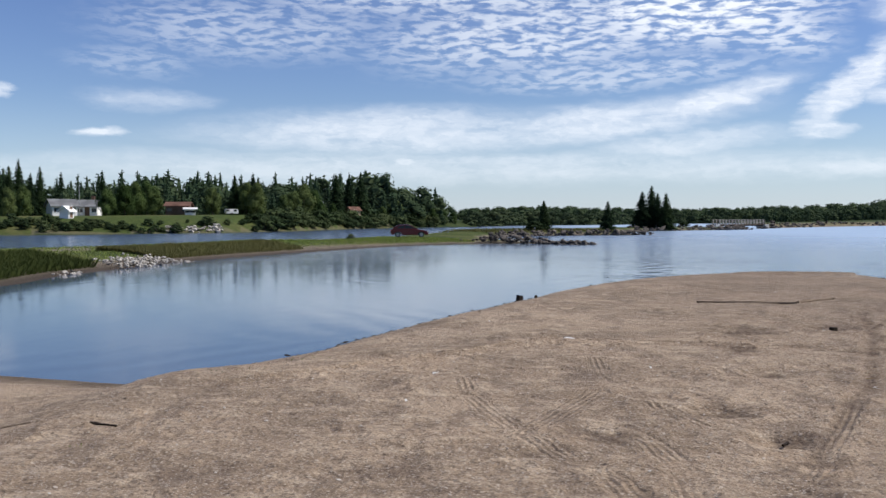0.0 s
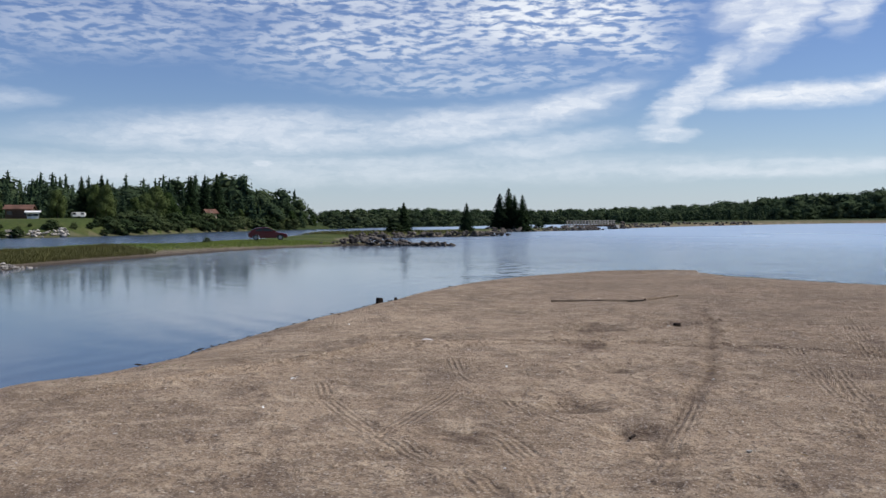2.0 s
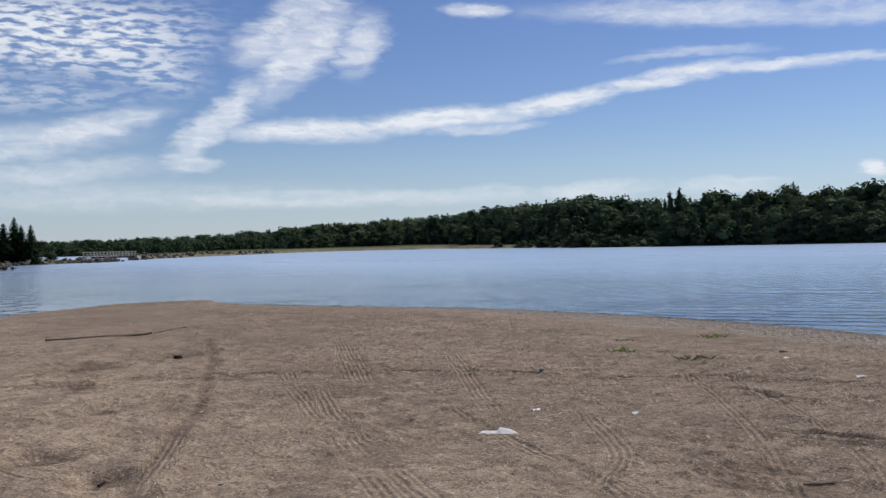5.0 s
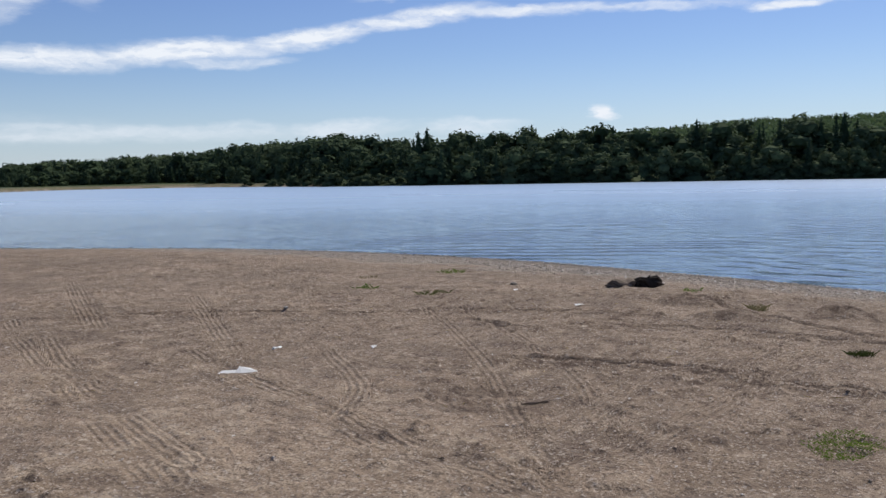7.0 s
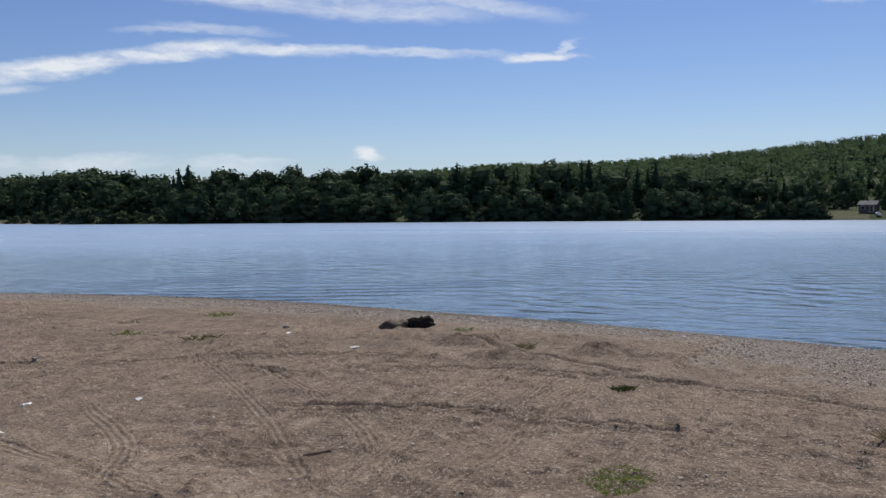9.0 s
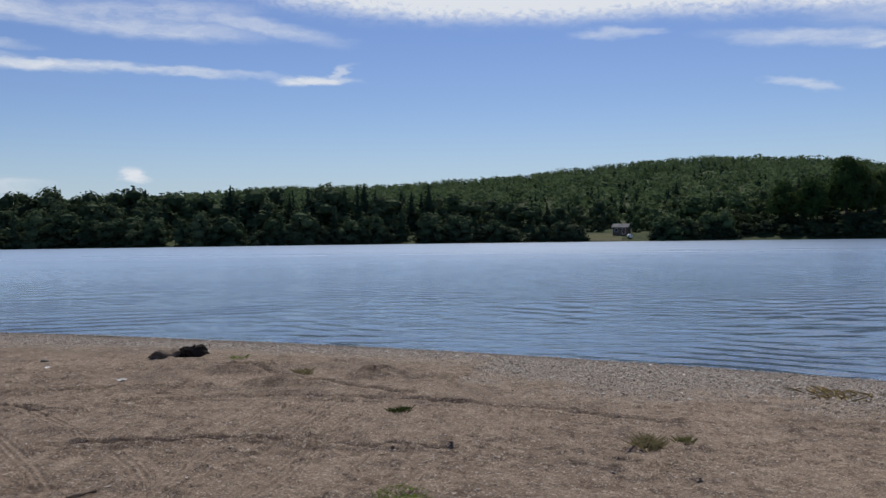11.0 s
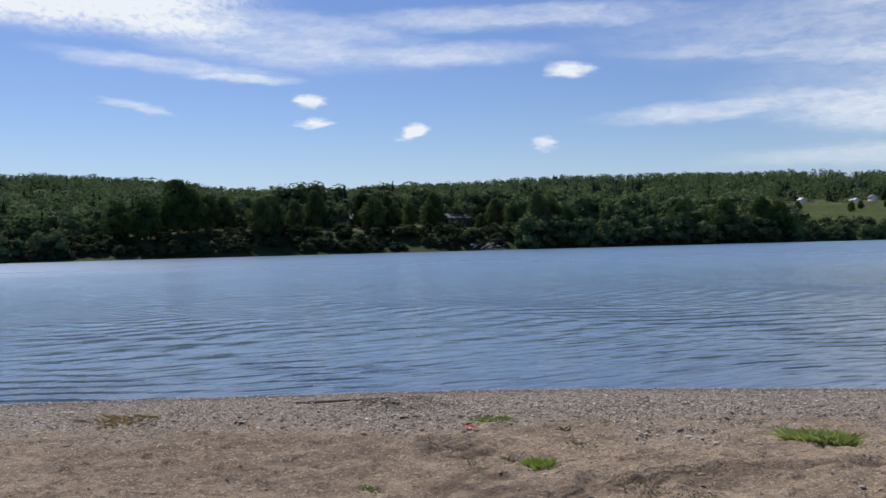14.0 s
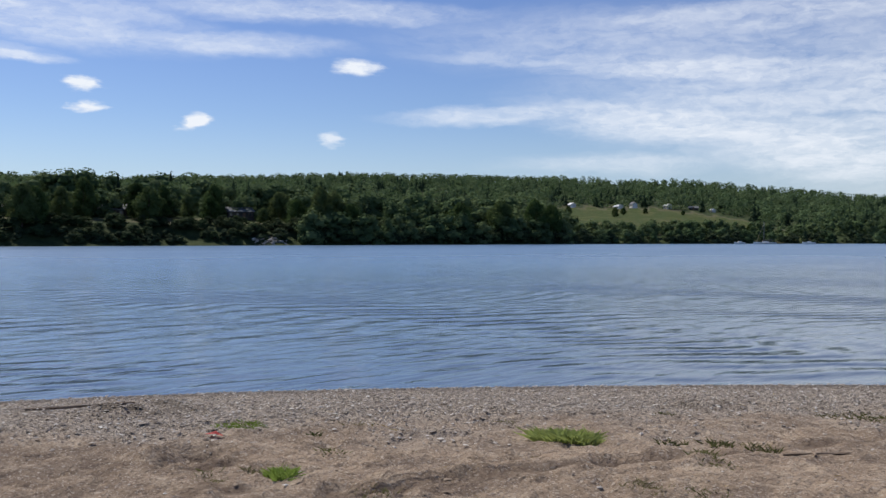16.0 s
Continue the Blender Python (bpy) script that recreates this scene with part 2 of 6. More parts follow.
def ground_material():
    m, nt, b = material("ground", 0.95, 0.1)
    pos = position(nt)
    zone = nd(nt, "SeparateColor")
    nt.links.new(attribute(nt, "zone").outputs["Color"], zone.inputs[0])
    tread = nd(nt, "SeparateXYZ")
    nt.links.new(attribute(nt, "tread").outputs["Vector"], tread.inputs[0])
    big = n_noise(nt, pos, 0.35, 5, 0.6)
    mid = n_noise(nt, n_place(nt, pos, rot=(0, 0, 35), scale=(1, 2.2, 1)), 2.2, 5, 0.6)
    grit = n_noise(nt, pos, 26, 5, 0.75)
    clod = n_noise(nt, pos, 9, 5, 0.65)
    sand = n_mix(nt, n_map(nt, big, 0.32, 0.68), SAND_A, SAND_B)
    sand = n_mix(nt, n_map(nt, mid, 0.46, 0.7, 0, 0.75), sand, SAND_C)
    patch = n_noise(nt, n_place(nt, pos, rot=(0, 0, -25), scale=(1.6, 0.8, 1)), 1.1, 6, 0.68)
    sand = n_mix(nt, n_map(nt, patch, 0.5, 0.62, 0, 0.55), sand, (0.13, 0.095, 0.073))
    sand = n_mix(nt, n_map(nt, clod, 0.55, 0.72, 0, 0.5), sand, (0.11, 0.076, 0.055))
    speck = n_map(nt, grit, 0.58, 0.7, 0, 0.6)
    sand = n_mix(nt, speck, sand, (0.45, 0.4, 0.35))
    sand = n_mix(nt, n_map(nt, grit, 0.45, 0.33, 0, 0.65), sand, (0.085, 0.06, 0.045))
    # damper, redder earth away from the inlet
    plan_xyz = nd(nt, "SeparateXYZ")
    nt.links.new(pos, plan_xyz.inputs[0])
    damp = n_map(nt, n_math(nt, "ADD", plan_xyz.outputs[0], n_math(nt, "MULTIPLY", big, 4)), 5, 11, 0, 0.42)
    damp = n_math(nt, "MULTIPLY", damp, n_map(nt, plan_xyz.outputs[1], -5, 0, 0.45, 1.0))
    sand = n_mix(nt, damp, sand, (0.138, 0.102, 0.08))
    churn = n_noise(nt, n_place(nt, pos, rot=(0, 0, 50), scale=(0.7, 1.9, 1)), 4.5, 6, 0.7, 0.3)
    sand = n_mix(nt, n_math(nt, "MULTIPLY", damp, n_map(nt, churn, 0.52, 0.62, 0, 1.3)), sand, (0.085, 0.055, 0.04))
    sand = n_mix(nt, n_math(nt, "MULTIPLY", damp, n_map(nt, churn, 0.44, 0.34, 0, 1.1)), sand, (0.34, 0.26, 0.185))
    # single grains and bits of gravel, pale and dark
    for scale, lo, hi, turn in ((85, 0.14, 0.9, 0), (42, 0.05, 0.968, 40)):
        bits = nd(nt, "TexVoronoi")
        plug(nt, bits.inputs["Vector"], n_place(nt, pos, rot=(0, 0, turn)))
        bits.inputs["Scale"].default_value = scale
        pick = nd(nt, "SeparateColor")
        nt.links.new(bits.outputs["Color"], pick.inputs[0])
        sand = n_mix(nt, n_map(nt, pick.outputs[0], lo, lo - 0.02, 0, 0.5), sand, (0.08, 0.06, 0.048))
        sand = n_mix(nt, n_map(nt, pick.outputs[0], hi, hi + 0.02, 0, 0.5), sand, (0.5, 0.44, 0.37))
    # pressed bars of tyre treads: relief shading put into colour, pale tops, dark grooves
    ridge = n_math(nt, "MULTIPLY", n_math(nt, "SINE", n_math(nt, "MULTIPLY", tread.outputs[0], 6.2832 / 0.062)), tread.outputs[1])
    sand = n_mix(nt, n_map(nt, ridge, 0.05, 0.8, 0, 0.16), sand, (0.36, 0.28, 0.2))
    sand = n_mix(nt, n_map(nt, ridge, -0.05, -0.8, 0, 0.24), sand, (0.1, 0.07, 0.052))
    # ruts, hollows and bare causeway ground take a darker colour
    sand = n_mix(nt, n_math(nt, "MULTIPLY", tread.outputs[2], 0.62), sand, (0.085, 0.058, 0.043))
    # shingle between the laid pebbles
    vor = nd(nt, "TexVoronoi")
    plug(nt, vor.inputs["Vector"], pos)
    vor.inputs["Scale"].default_value = 44
    shade = nd(nt, "SeparateColor")
    nt.links.new(vor.outputs["Color"], shade.inputs[0])
    shingle = n_mix(nt, shade.outputs[0], (0.13, 0.104, 0.083), (0.54, 0.465, 0.385))
    tone = n_mix(nt, zone.outputs[1], sand, shingle)
    tone = n_mix(nt, n_math(nt, "MULTIPLY", tread.outputs[2], zone.outputs[1]), tone, n_mix(nt, shade.outputs[1], (0.06, 0.048, 0.036), (0.23, 0.19, 0.15)))
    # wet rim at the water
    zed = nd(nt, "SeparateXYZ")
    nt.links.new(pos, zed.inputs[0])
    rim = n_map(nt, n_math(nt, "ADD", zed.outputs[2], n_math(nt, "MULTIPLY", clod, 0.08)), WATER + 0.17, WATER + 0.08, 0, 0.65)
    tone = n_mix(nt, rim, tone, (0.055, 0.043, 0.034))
    turf = n_mix(nt, n_map(nt, n_noise(nt, pos, 1.4, 6, 0.65), 0.3, 0.7), (0.03, 0.048, 0.013), (0.072, 0.094, 0.026))
    turf = n_mix(nt, n_map(nt, n_noise(nt, pos, 0.09, 4), 0.45, 0.7, 0, 0.6), turf, (0.13, 0.115, 0.05))
    tone = n_mix(nt, zone.outputs[0], tone, turf)
    floor = n_mix(nt, n_map(nt, n_noise(nt, pos, 0.25, 6, 0.65), 0.3, 0.7), (0.02, 0.035, 0.012), (0.055, 0.07, 0.025))
    tone = n_mix(nt, zone.outputs[2], tone, floor)
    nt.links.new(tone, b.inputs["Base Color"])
    h = n_math(nt, "ADD", n_math(nt, "MULTIPLY", clod, 1.6), n_math(nt, "MULTIPLY", grit, 0.6))
    h = n_math(nt, "ADD", h, n_math(nt, "MULTIPLY", vor.outputs["Distance"], n_math(nt, "MULTIPLY", zone.outputs[1], -1.2)))
    h = n_math(nt, "ADD", h, n_math(nt, "MULTIPLY", ridge, 0.13))
    nt.links.new(n_bump(nt, h, 0.9, 0.04), b.inputs["Normal"])
    return m


def water_material():
    m, nt, b = material("water", 0.09, 0.5)
    pos = position(nt)
    b.inputs["IOR"].default_value = 1.33
    xyz = nd(nt, "SeparateXYZ")
    nt.links.new(pos, xyz.inputs[0])
    # still peaty inlet, blue open lake; reflected sky and trees painted in, paler northward
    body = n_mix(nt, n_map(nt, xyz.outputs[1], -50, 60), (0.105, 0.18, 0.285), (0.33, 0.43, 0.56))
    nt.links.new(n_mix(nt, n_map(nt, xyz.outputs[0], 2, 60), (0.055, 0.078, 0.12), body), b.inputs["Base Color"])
    patch = n_map(nt, n_noise(nt, n_place(nt, pos, rot=(0, 0, 20), scale=(1, 0.4, 1)), 0.05, 4), 0.3, 0.7, 0.8, 1.0)
    bay = n_map(nt, xyz.outputs[0], 1, 16, 0.07, 1.0)
    out = n_map(nt, xyz.outputs[1], 34, 62, 0.0, 0.5)
    live = n_math(nt, "MULTIPLY", n_math(nt, "MAXIMUM", bay, out), patch)
    # small facets of the water face every way a little
    facet = nd(nt, "TexNoise")
    plug(nt, facet.inputs["Vector"], n_place(nt, pos, rot=(0, 0, 36), scale=(1.0, 0.3, 1)))
    facet.inputs["Scale"].default_value, facet.inputs["Detail"].default_value, facet.inputs["Roughness"].default_value = 4.2, 3, 0.6
    lean = nd(nt, "VectorMath")
    lean.operation = "MULTIPLY_ADD"
    nt.links.new(facet.outputs["Color"], lean.inputs[0])
    lean.inputs[1].default_value, lean.inputs[2].default_value = (SLOPE, SLOPE, 0), (-SLOPE / 2, -SLOPE / 2, 0)
    scaled = nd(nt, "VectorMath")
    scaled.operation = "SCALE"
    nt.links.new(lean.outputs[0], scaled.inputs[0])
    gone = nd(nt, "VectorMath")
    gone.operation = "LENGTH"
    nt.links.new(pos, gone.inputs[0])
    wind = n_map(nt, gone.outputs["Value"], 14, 90, 0.35, 1.0)
    stir = n_math(nt, "MULTIPLY", live, wind)
    nt.links.new(stir, scaled.inputs["Scale"])
    nt.links.new(n_math(nt, "ADD", n_math(nt, "MULTIPLY", live, n_map(nt, gone.outputs["Value"], 20, 160, 0.05, 0.24)), 0.085), b.inputs["Roughness"])
    up = nd(nt, "VectorMath")
    up.operation = "ADD"
    nt.links.new(scaled.outputs[0], up.inputs[0])
    up.inputs[1].default_value = (0, 0, 1)
    unit = nd(nt, "VectorMath")
    unit.operation = "NORMALIZE"
    nt.links.new(up.outputs[0], unit.inputs[0])
    swell = n_noise(nt, n_place(nt, pos, rot=(0, 0, 38), scale=(1.0, 0.32, 1)), 2.1, 3, 0.5, 0.6)
    h = n_math(nt, "MULTIPLY", swell, 0.05)
    # two crossing trains of low, long waves, each in broken groups
    bent = nd(nt, "TexNoise")
    plug(nt, bent.inputs["Vector"], pos)
    bent.inputs["Scale"].default_value, bent.inputs["Detail"].default_value = 0.07, 3
    for bearing, crest, tall, seed in ((66, 1.3, 0.03, 3), (121, 1.1, 0.026, 9), (96, 0.62, 0.006, 17)):
        turn = radians(bearing)
        run = n_math(nt, "ADD", n_math(nt, "MULTIPLY", xyz.outputs[0], math.sin(turn)), n_math(nt, "MULTIPLY", xyz.outputs[1], math.cos(turn)))
        run = n_math(nt, "ADD", run, n_math(nt, "MULTIPLY", bent.outputs["Fac"], 9.0))
        groups = n_map(nt, n_noise(nt, n_place(nt, pos, loc=(seed, seed, 0), rot=(0, 0, bearing), scale=(0.35, 1, 1)), 0.16, 3), 0.42, 0.66, 0.0, tall)
        h = n_math(nt, "ADD", h, n_math(nt, "MULTIPLY", n_math(nt, "SINE", n_math(nt, "MULTIPLY", run, 6.2832 / crest)), groups))
    nt.links.new(n_bump(nt, n_math(nt, "MULTIPLY", h, live), RIPPLE, 1.0, unit.outputs[0]), b.inputs["Normal"])
    return m


SAND_A, SAND_B, SAND_C = (0.212, 0.157, 0.111), (0.36, 0.271, 0.192), (0.46, 0.364, 0.265)
RIPPLE, SLOPE = 0.75, 0.3
GROUND, WATER_MAT = ground_material(), water_material()
NEEDLE = leaf_material("needle", (0.012, 0.024, 0.013), (0.03, 0.052, 0.022), (0.028, 0.045, 0.017), 0.12)
LEAF = leaf_material("leaf", (0.04, 0.068, 0.022), (0.085, 0.135, 0.042), (0.11, 0.14, 0.052), 0.3)
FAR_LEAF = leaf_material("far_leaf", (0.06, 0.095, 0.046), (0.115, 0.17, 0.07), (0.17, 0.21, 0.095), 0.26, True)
# paler greens on the hills: aerial haze put into the base colour
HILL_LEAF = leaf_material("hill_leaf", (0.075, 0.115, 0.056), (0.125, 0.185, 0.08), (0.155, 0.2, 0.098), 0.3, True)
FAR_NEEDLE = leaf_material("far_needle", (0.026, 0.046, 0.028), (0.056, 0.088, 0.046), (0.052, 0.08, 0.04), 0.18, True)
# darkened FAR_LEAF: the backlit woods' shade is in the colour
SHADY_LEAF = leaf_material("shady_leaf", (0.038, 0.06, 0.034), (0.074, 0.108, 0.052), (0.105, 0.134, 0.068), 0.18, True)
# bush greens darkened: shadow on the bank is painted into them
BUSH_LEAF = leaf_material("shaded_bush_leaf", (0.026, 0.042, 0.02), (0.055, 0.082, 0.034), (0.08, 0.1, 0.045), 0.2)
# waterline brush: base colour lowered to hold the shade of the backlit bank
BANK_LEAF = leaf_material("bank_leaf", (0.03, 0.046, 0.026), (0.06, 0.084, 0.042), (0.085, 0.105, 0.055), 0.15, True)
CLOD = stone_material("clod", [(0.17, 0.122, 0.085), (0.27, 0.2, 0.14), (0.36, 0.28, 0.2), (0.22, 0.16, 0.11)])
BARK = plain("bark", (0.13, 0.1, 0.08), 0.9, 0.1, 0, 3, 0.4, 0.02)
REED = leaf_material("reed", (0.05, 0.07, 0.02), (0.115, 0.135, 0.045), (0.15, 0.14, 0.058), 0.3)
GRASS = leaf_material("grass", (0.08, 0.14, 0.025), (0.19, 0.27, 0.06), (0.22, 0.24, 0.08), 0.4)
ROCK = stone_material("rock", [(0.04, 0.036, 0.033), (0.08, 0.07, 0.062), (0.15, 0.13, 0.112), (0.06, 0.05, 0.044), (0.11, 0.094, 0.08)])
PALE_ROCK = stone_material("pale_rock", [(0.3, 0.28, 0.25), (0.5, 0.47, 0.43), (0.42, 0.39, 0.35), (0.22, 0.2, 0.175)])
PEBBLE = stone_material("pebble", [(0.15, 0.12, 0.098), (0.31, 0.26, 0.21), (0.52, 0.46, 0.4), (0.23, 0.185, 0.15), (0.42, 0.36, 0.305), (0.7, 0.66, 0.61)])


# ---- ground ----
def step(a, b, v):
    t = np.clip((np.asarray(v, float) - a) / (b - a), 0, 1)
    return t * t * (3 - 2 * t)


def lattice(ix, iy, seed):
    n = (ix.astype(np.int64) * 374761393 + iy.astype(np.int64) * 668265263 + seed * 1442695041) & 0x7FFFFFFF
    n = ((n ^ (n >> 13)) * 1274126177) & 0x7FFFFFFF
    return ((n ^ (n >> 16)) & 0xFFFF) / 65535.0


def rough_field(x, y, size, seed=0, octaves=1):
    """Smooth value noise, 0 to 1, with cells of that size in metres."""
    total, amp, norm = 0, 1.0, 0.0
    for k in range(octaves):
        u, v = x / size, y / size
        i, j = np.floor(u), np.floor(v)
        f, g = u - i, v - j
        f, g = f * f * (3 - 2 * f), g * g * (3 - 2 * g)
        a, b = lattice(i, j, seed + k), lattice(i + 1, j, seed + k)
        c, d = lattice(i, j + 1, seed + k), lattice(i + 1, j + 1, seed + k)
        total = total + amp * ((a * (1 - f) + b * f) * (1 - g) + (c * (1 - f) + d * f) * g)
        norm, amp, size = norm + amp, amp * 0.5, size * 0.5
    return total / norm


def along(points, n=6):
    """A smooth curve through points."""
    p = np.array(points, float)
    p = np.vstack([2 * p[0] - p[1], p, 2 * p[-1] - p[-2]])
    out = []
    for k in range(1, len(p) - 2):
        for t in np.arange(n) / n:
            out.append(0.5 * (2 * p[k] + (p[k + 1] - p[k - 1]) * t + (2 * p[k - 1] - 5 * p[k] + 4 * p[k + 1] - p[k + 2]) * t ** 2
                              + (3 * p[k] - p[k - 1] - 3 * p[k + 1] + p[k + 2]) * t ** 3))
    return np.array(out + [p[-2]])


def line_distance(x, y, line):
    """Distance to a line of points, and the side on which a place lies."""
    best, side = np.full(x.shape, 1e9), np.zeros(x.shape)
    for (ax, ay), (bx, by) in zip(line[:-1], line[1:]):
        dx, dy = bx - ax, by - ay
        t = np.clip(((x - ax) * dx + (y - ay) * dy) / (dx * dx + dy * dy + 1e-12), 0, 1)
        px, py = x - ax - t * dx, y - ay - t * dy
        d = np.hypot(px, py)
        s = np.sign(dx * py - dy * px)
        near = d < best
        best, side = np.where(near, d, best), np.where(near, s, side)
    return best, side


def inside(x, y, ring):
    r = np.zeros(x.shape, bool)
    for (ax, ay), (bx, by) in zip(ring, np.roll(ring, -1, axis=0)):
        cross = (ay > y) != (by > y)
        r ^= cross & (x < (bx - ax) * (y - ay) / (by - ay + 1e-12) + ax)
    return r


def land_distance(x, y, ring, reach):
    """Metres from a shore, positive on the land inside the ring."""
    out = np.full(x.shape, -float(reach))
    lo, hi = ring.min(0) - reach, ring.max(0) + reach
    pick = (x > lo[0]) & (x < hi[0]) & (y > lo[1]) & (y < hi[1])
    px, py = x[pick], y[pick]
    d, _ = line_distance(px, py, np.vstack([ring, ring[:1]]))
    out[pick] = np.where(inside(px, py, ring), d, -np.minimum(d, reach))
    return out


BEACH = along([(-40, 8), (-24, 13.5), (-12, 14.2), (-7.5, 13.6), (-5.5, 13.0), (-4.1, 12.5), (-3.1, 12.2), (-2.5, 12.3), (-1.6, 14.0), (-0.6, 16.8), (1.0, 20.3),
               (2.2, 22.9), (3.6, 26.0), (5.8, 29.6), (8.3, 32.3), (11, 34.2), (14, 34.4), (16.6, 32.6), (18.6, 28.6), (20.4, 24.6), (21.3, 20.6), (21.6, 16.5)]
              + [(21.3, 12.6), (20.3, 8.3), (19.4, 5.0), (18.3, 1.8), (17.2, -1.0), (15.9, -3.6), (14.8, -5.8), (13.4, -8.2), (11.5, -10.8), (9.5, -13.2), (7.5, -15.4), (3, -20), (-6, -28), (-24, -38), (-60, -44)], 5)
BEACH = np.vstack([BEACH, [(-90, -30), (-90, 6)]])
CAUSEWAY = along([(-90, 10), (-48, 17), (-24, 22), (-16.5, 27), (-14.0, 30.5), (-14.4, 35.8), (-14.0, 40.7), (-13.1, 48.9), (-11.4, 54.9), (-8.4, 63.4), (-3.7, 75), (0.5, 80.5), (4, 83), (8.5, 83.5),
                  (8.8, 88), (6, 98), (5.5, 112), (9, 119.5), (16, 125), (27, 128.5), (29, 131.5), (22, 138), (22, 153), (31, 167), (42, 177), (52, 185)]
                 + [(60, 192), (62, 198), (57, 203), (44, 199), (30, 188), (16, 168), (4, 148), (-7, 116), (-13, 90), (-18.5, 79), (-21, 62), (-27, 53), (-46, 42), (-90, 32)], 4)
BEARING = np.array([-180, -100, -60, -40, -26, -20, -14, -10, -6, -2, 1, 4, 9, 14, 17.3, 18.3, 24.5, 30.5, 37, 42, 45, 50, 62, 92, 105, 113, 120, 127, 133, 140, 150, 158, 180.0])
SHORE = np.array([420, 300, 170, 150, 150, 152, 160, 180, 222, 258, 285, 330, 370, 480, 500, 226, 318, 435, 440, 370, 322, 300, 290, 290, 296, 302, 312, 326, 350, 382, 430, 470, 520.0])
BANK = np.interp(BEARING, [-180, -26, -9, -2, 3, 17, 18, 42, 47, 88, 94, 98, 104, 122, 128, 136, 142, 180], [2, 2.4, 2.8, 2, 1, 0.8, 0.5, 0.7, 2, 2.5, 3, 7.4, 8.4, 8.0, 4.5, 3, 2.5, 2.5])
RIDGE_AZ = [-180, -30, 5, 15, 28, 37, 45, 54, 63, 70, 77, 84, 92, 97, 102, 107, 113, 121, 127, 132, 140, 147, 153, 158, 180]
RIDGE_EL = [0.6, 0.5, 0.25, 0.35, 0.6, 1.0, 1.6, 2.2, 2.7, 3.2, 3.35, 3.8, 4.5, 4.7, 4.4, 3.6, 3.6, 3.9, 4.15, 4.1, 3.9, 3.65, 3.1, 2.6, 1.6]
RIDGE = 1300.0


def field_end(az):
    """How far the field on the hill reaches."""
    return np.interp(az, [139, 146, 150, 152, 154.5], [644, 640, 590, 540, 462]) + 8 * np.sin(np.asarray(az) * 5.1)


def polar(x, y):
    dx, dy = x - ORIGIN[0], y - ORIGIN[1]
    return np.degrees(np.arctan2(dx, dy)), np.hypot(dx, dy)


TRACKS = [
    ([(0.9, 9.8), (0.97, 8.81), (1.16, 7.93), (1.42, 7.12), (1.57, 6.62), (1.80, 6.12), (1.95, 5.2)], 0.12),
    ([(2.5, 11.3), (2.42, 10.1), (2.5, 9.2), (2.59, 8.41), (2.73, 7.93), (3.0, 7.2)], 0.11),
    ([(6.9, 11.3), (6.4, 10.0), (5.6, 7.93), (5.1, 6.55), (4.7, 5.45), (4.3, 4.4)], 0.17),
    ([(10.6, 7.8), (9.9, 6.9), (8.95, 5.86), (7.8, 4.7), (6.6, 3.6), (5.4, 2.5)], 0.1),
    ([(10.9, 7.4), (8.4, 4.4), (6.9, 3.1), (5.9, 2.2)], 0.1),
    ([(10.4, 2.55), (8.8, 2.58), (7.4, 2.54), (5.6, 2.7)], 0.14),
    ([(10.5, 3.0), (8.7, 2.95), (7.4, 3.0), (5.8, 3.3)], 0.12),
    ([(6.7, -2.9), (6.74, -3.83), (6.8, -4.4), (6.85, -5.0), (6.82, -5.4)], 0.12),
    ([(5.8, -3.9), (6.0, -4.13), (6.36, -4.54), (6.65, -4.97)], 0.1),
    ([(4.6, 8.9), (4.25, 8.2), (3.6, 7.0), (3.1, 6.1)], 0.1),
    ([(6.75, 7.3), (6.35, 6.23), (6.03, 5.09), (5.54, 4.0)], 0.13),
    ([(6.95, 7.7), (6.67, 7.0), (6.11, 5.28), (5.62, 3.69), (5.3, 2.6)], 0.1),
    ([(6.5, 9.6), (5.72, 7.86), (5.01, 5.83), (4.6, 4.6)], 0.12),
    ([(10.1, 15.3), (8.6, 12.5), (7.26, 9.95)], 0.2),
    ([(9.87, 11.54), (7.97, 8.61), (7.2, 7.4)], 0.16),
    ([(7.63, 6.46), (6.62, 5.12), (5.87, 4.64)], 0.12),
    ([(1.39, 7.39), (1.75, 8.24), (2.17, 9.12)], 0.15),
    ([(2.06, 7.65), (2.25, 7.14), (2.32, 6.31), (2.26, 5.73)], 0.14),
    ([(10.35, 3.34), (9.08, 3.39), (7.71, 3.3), (6.4, 3.1)], 0.12),
    ([(12.4, 2.11), (10.75, 2.59), (9.53, 2.75)], 0.14),
]
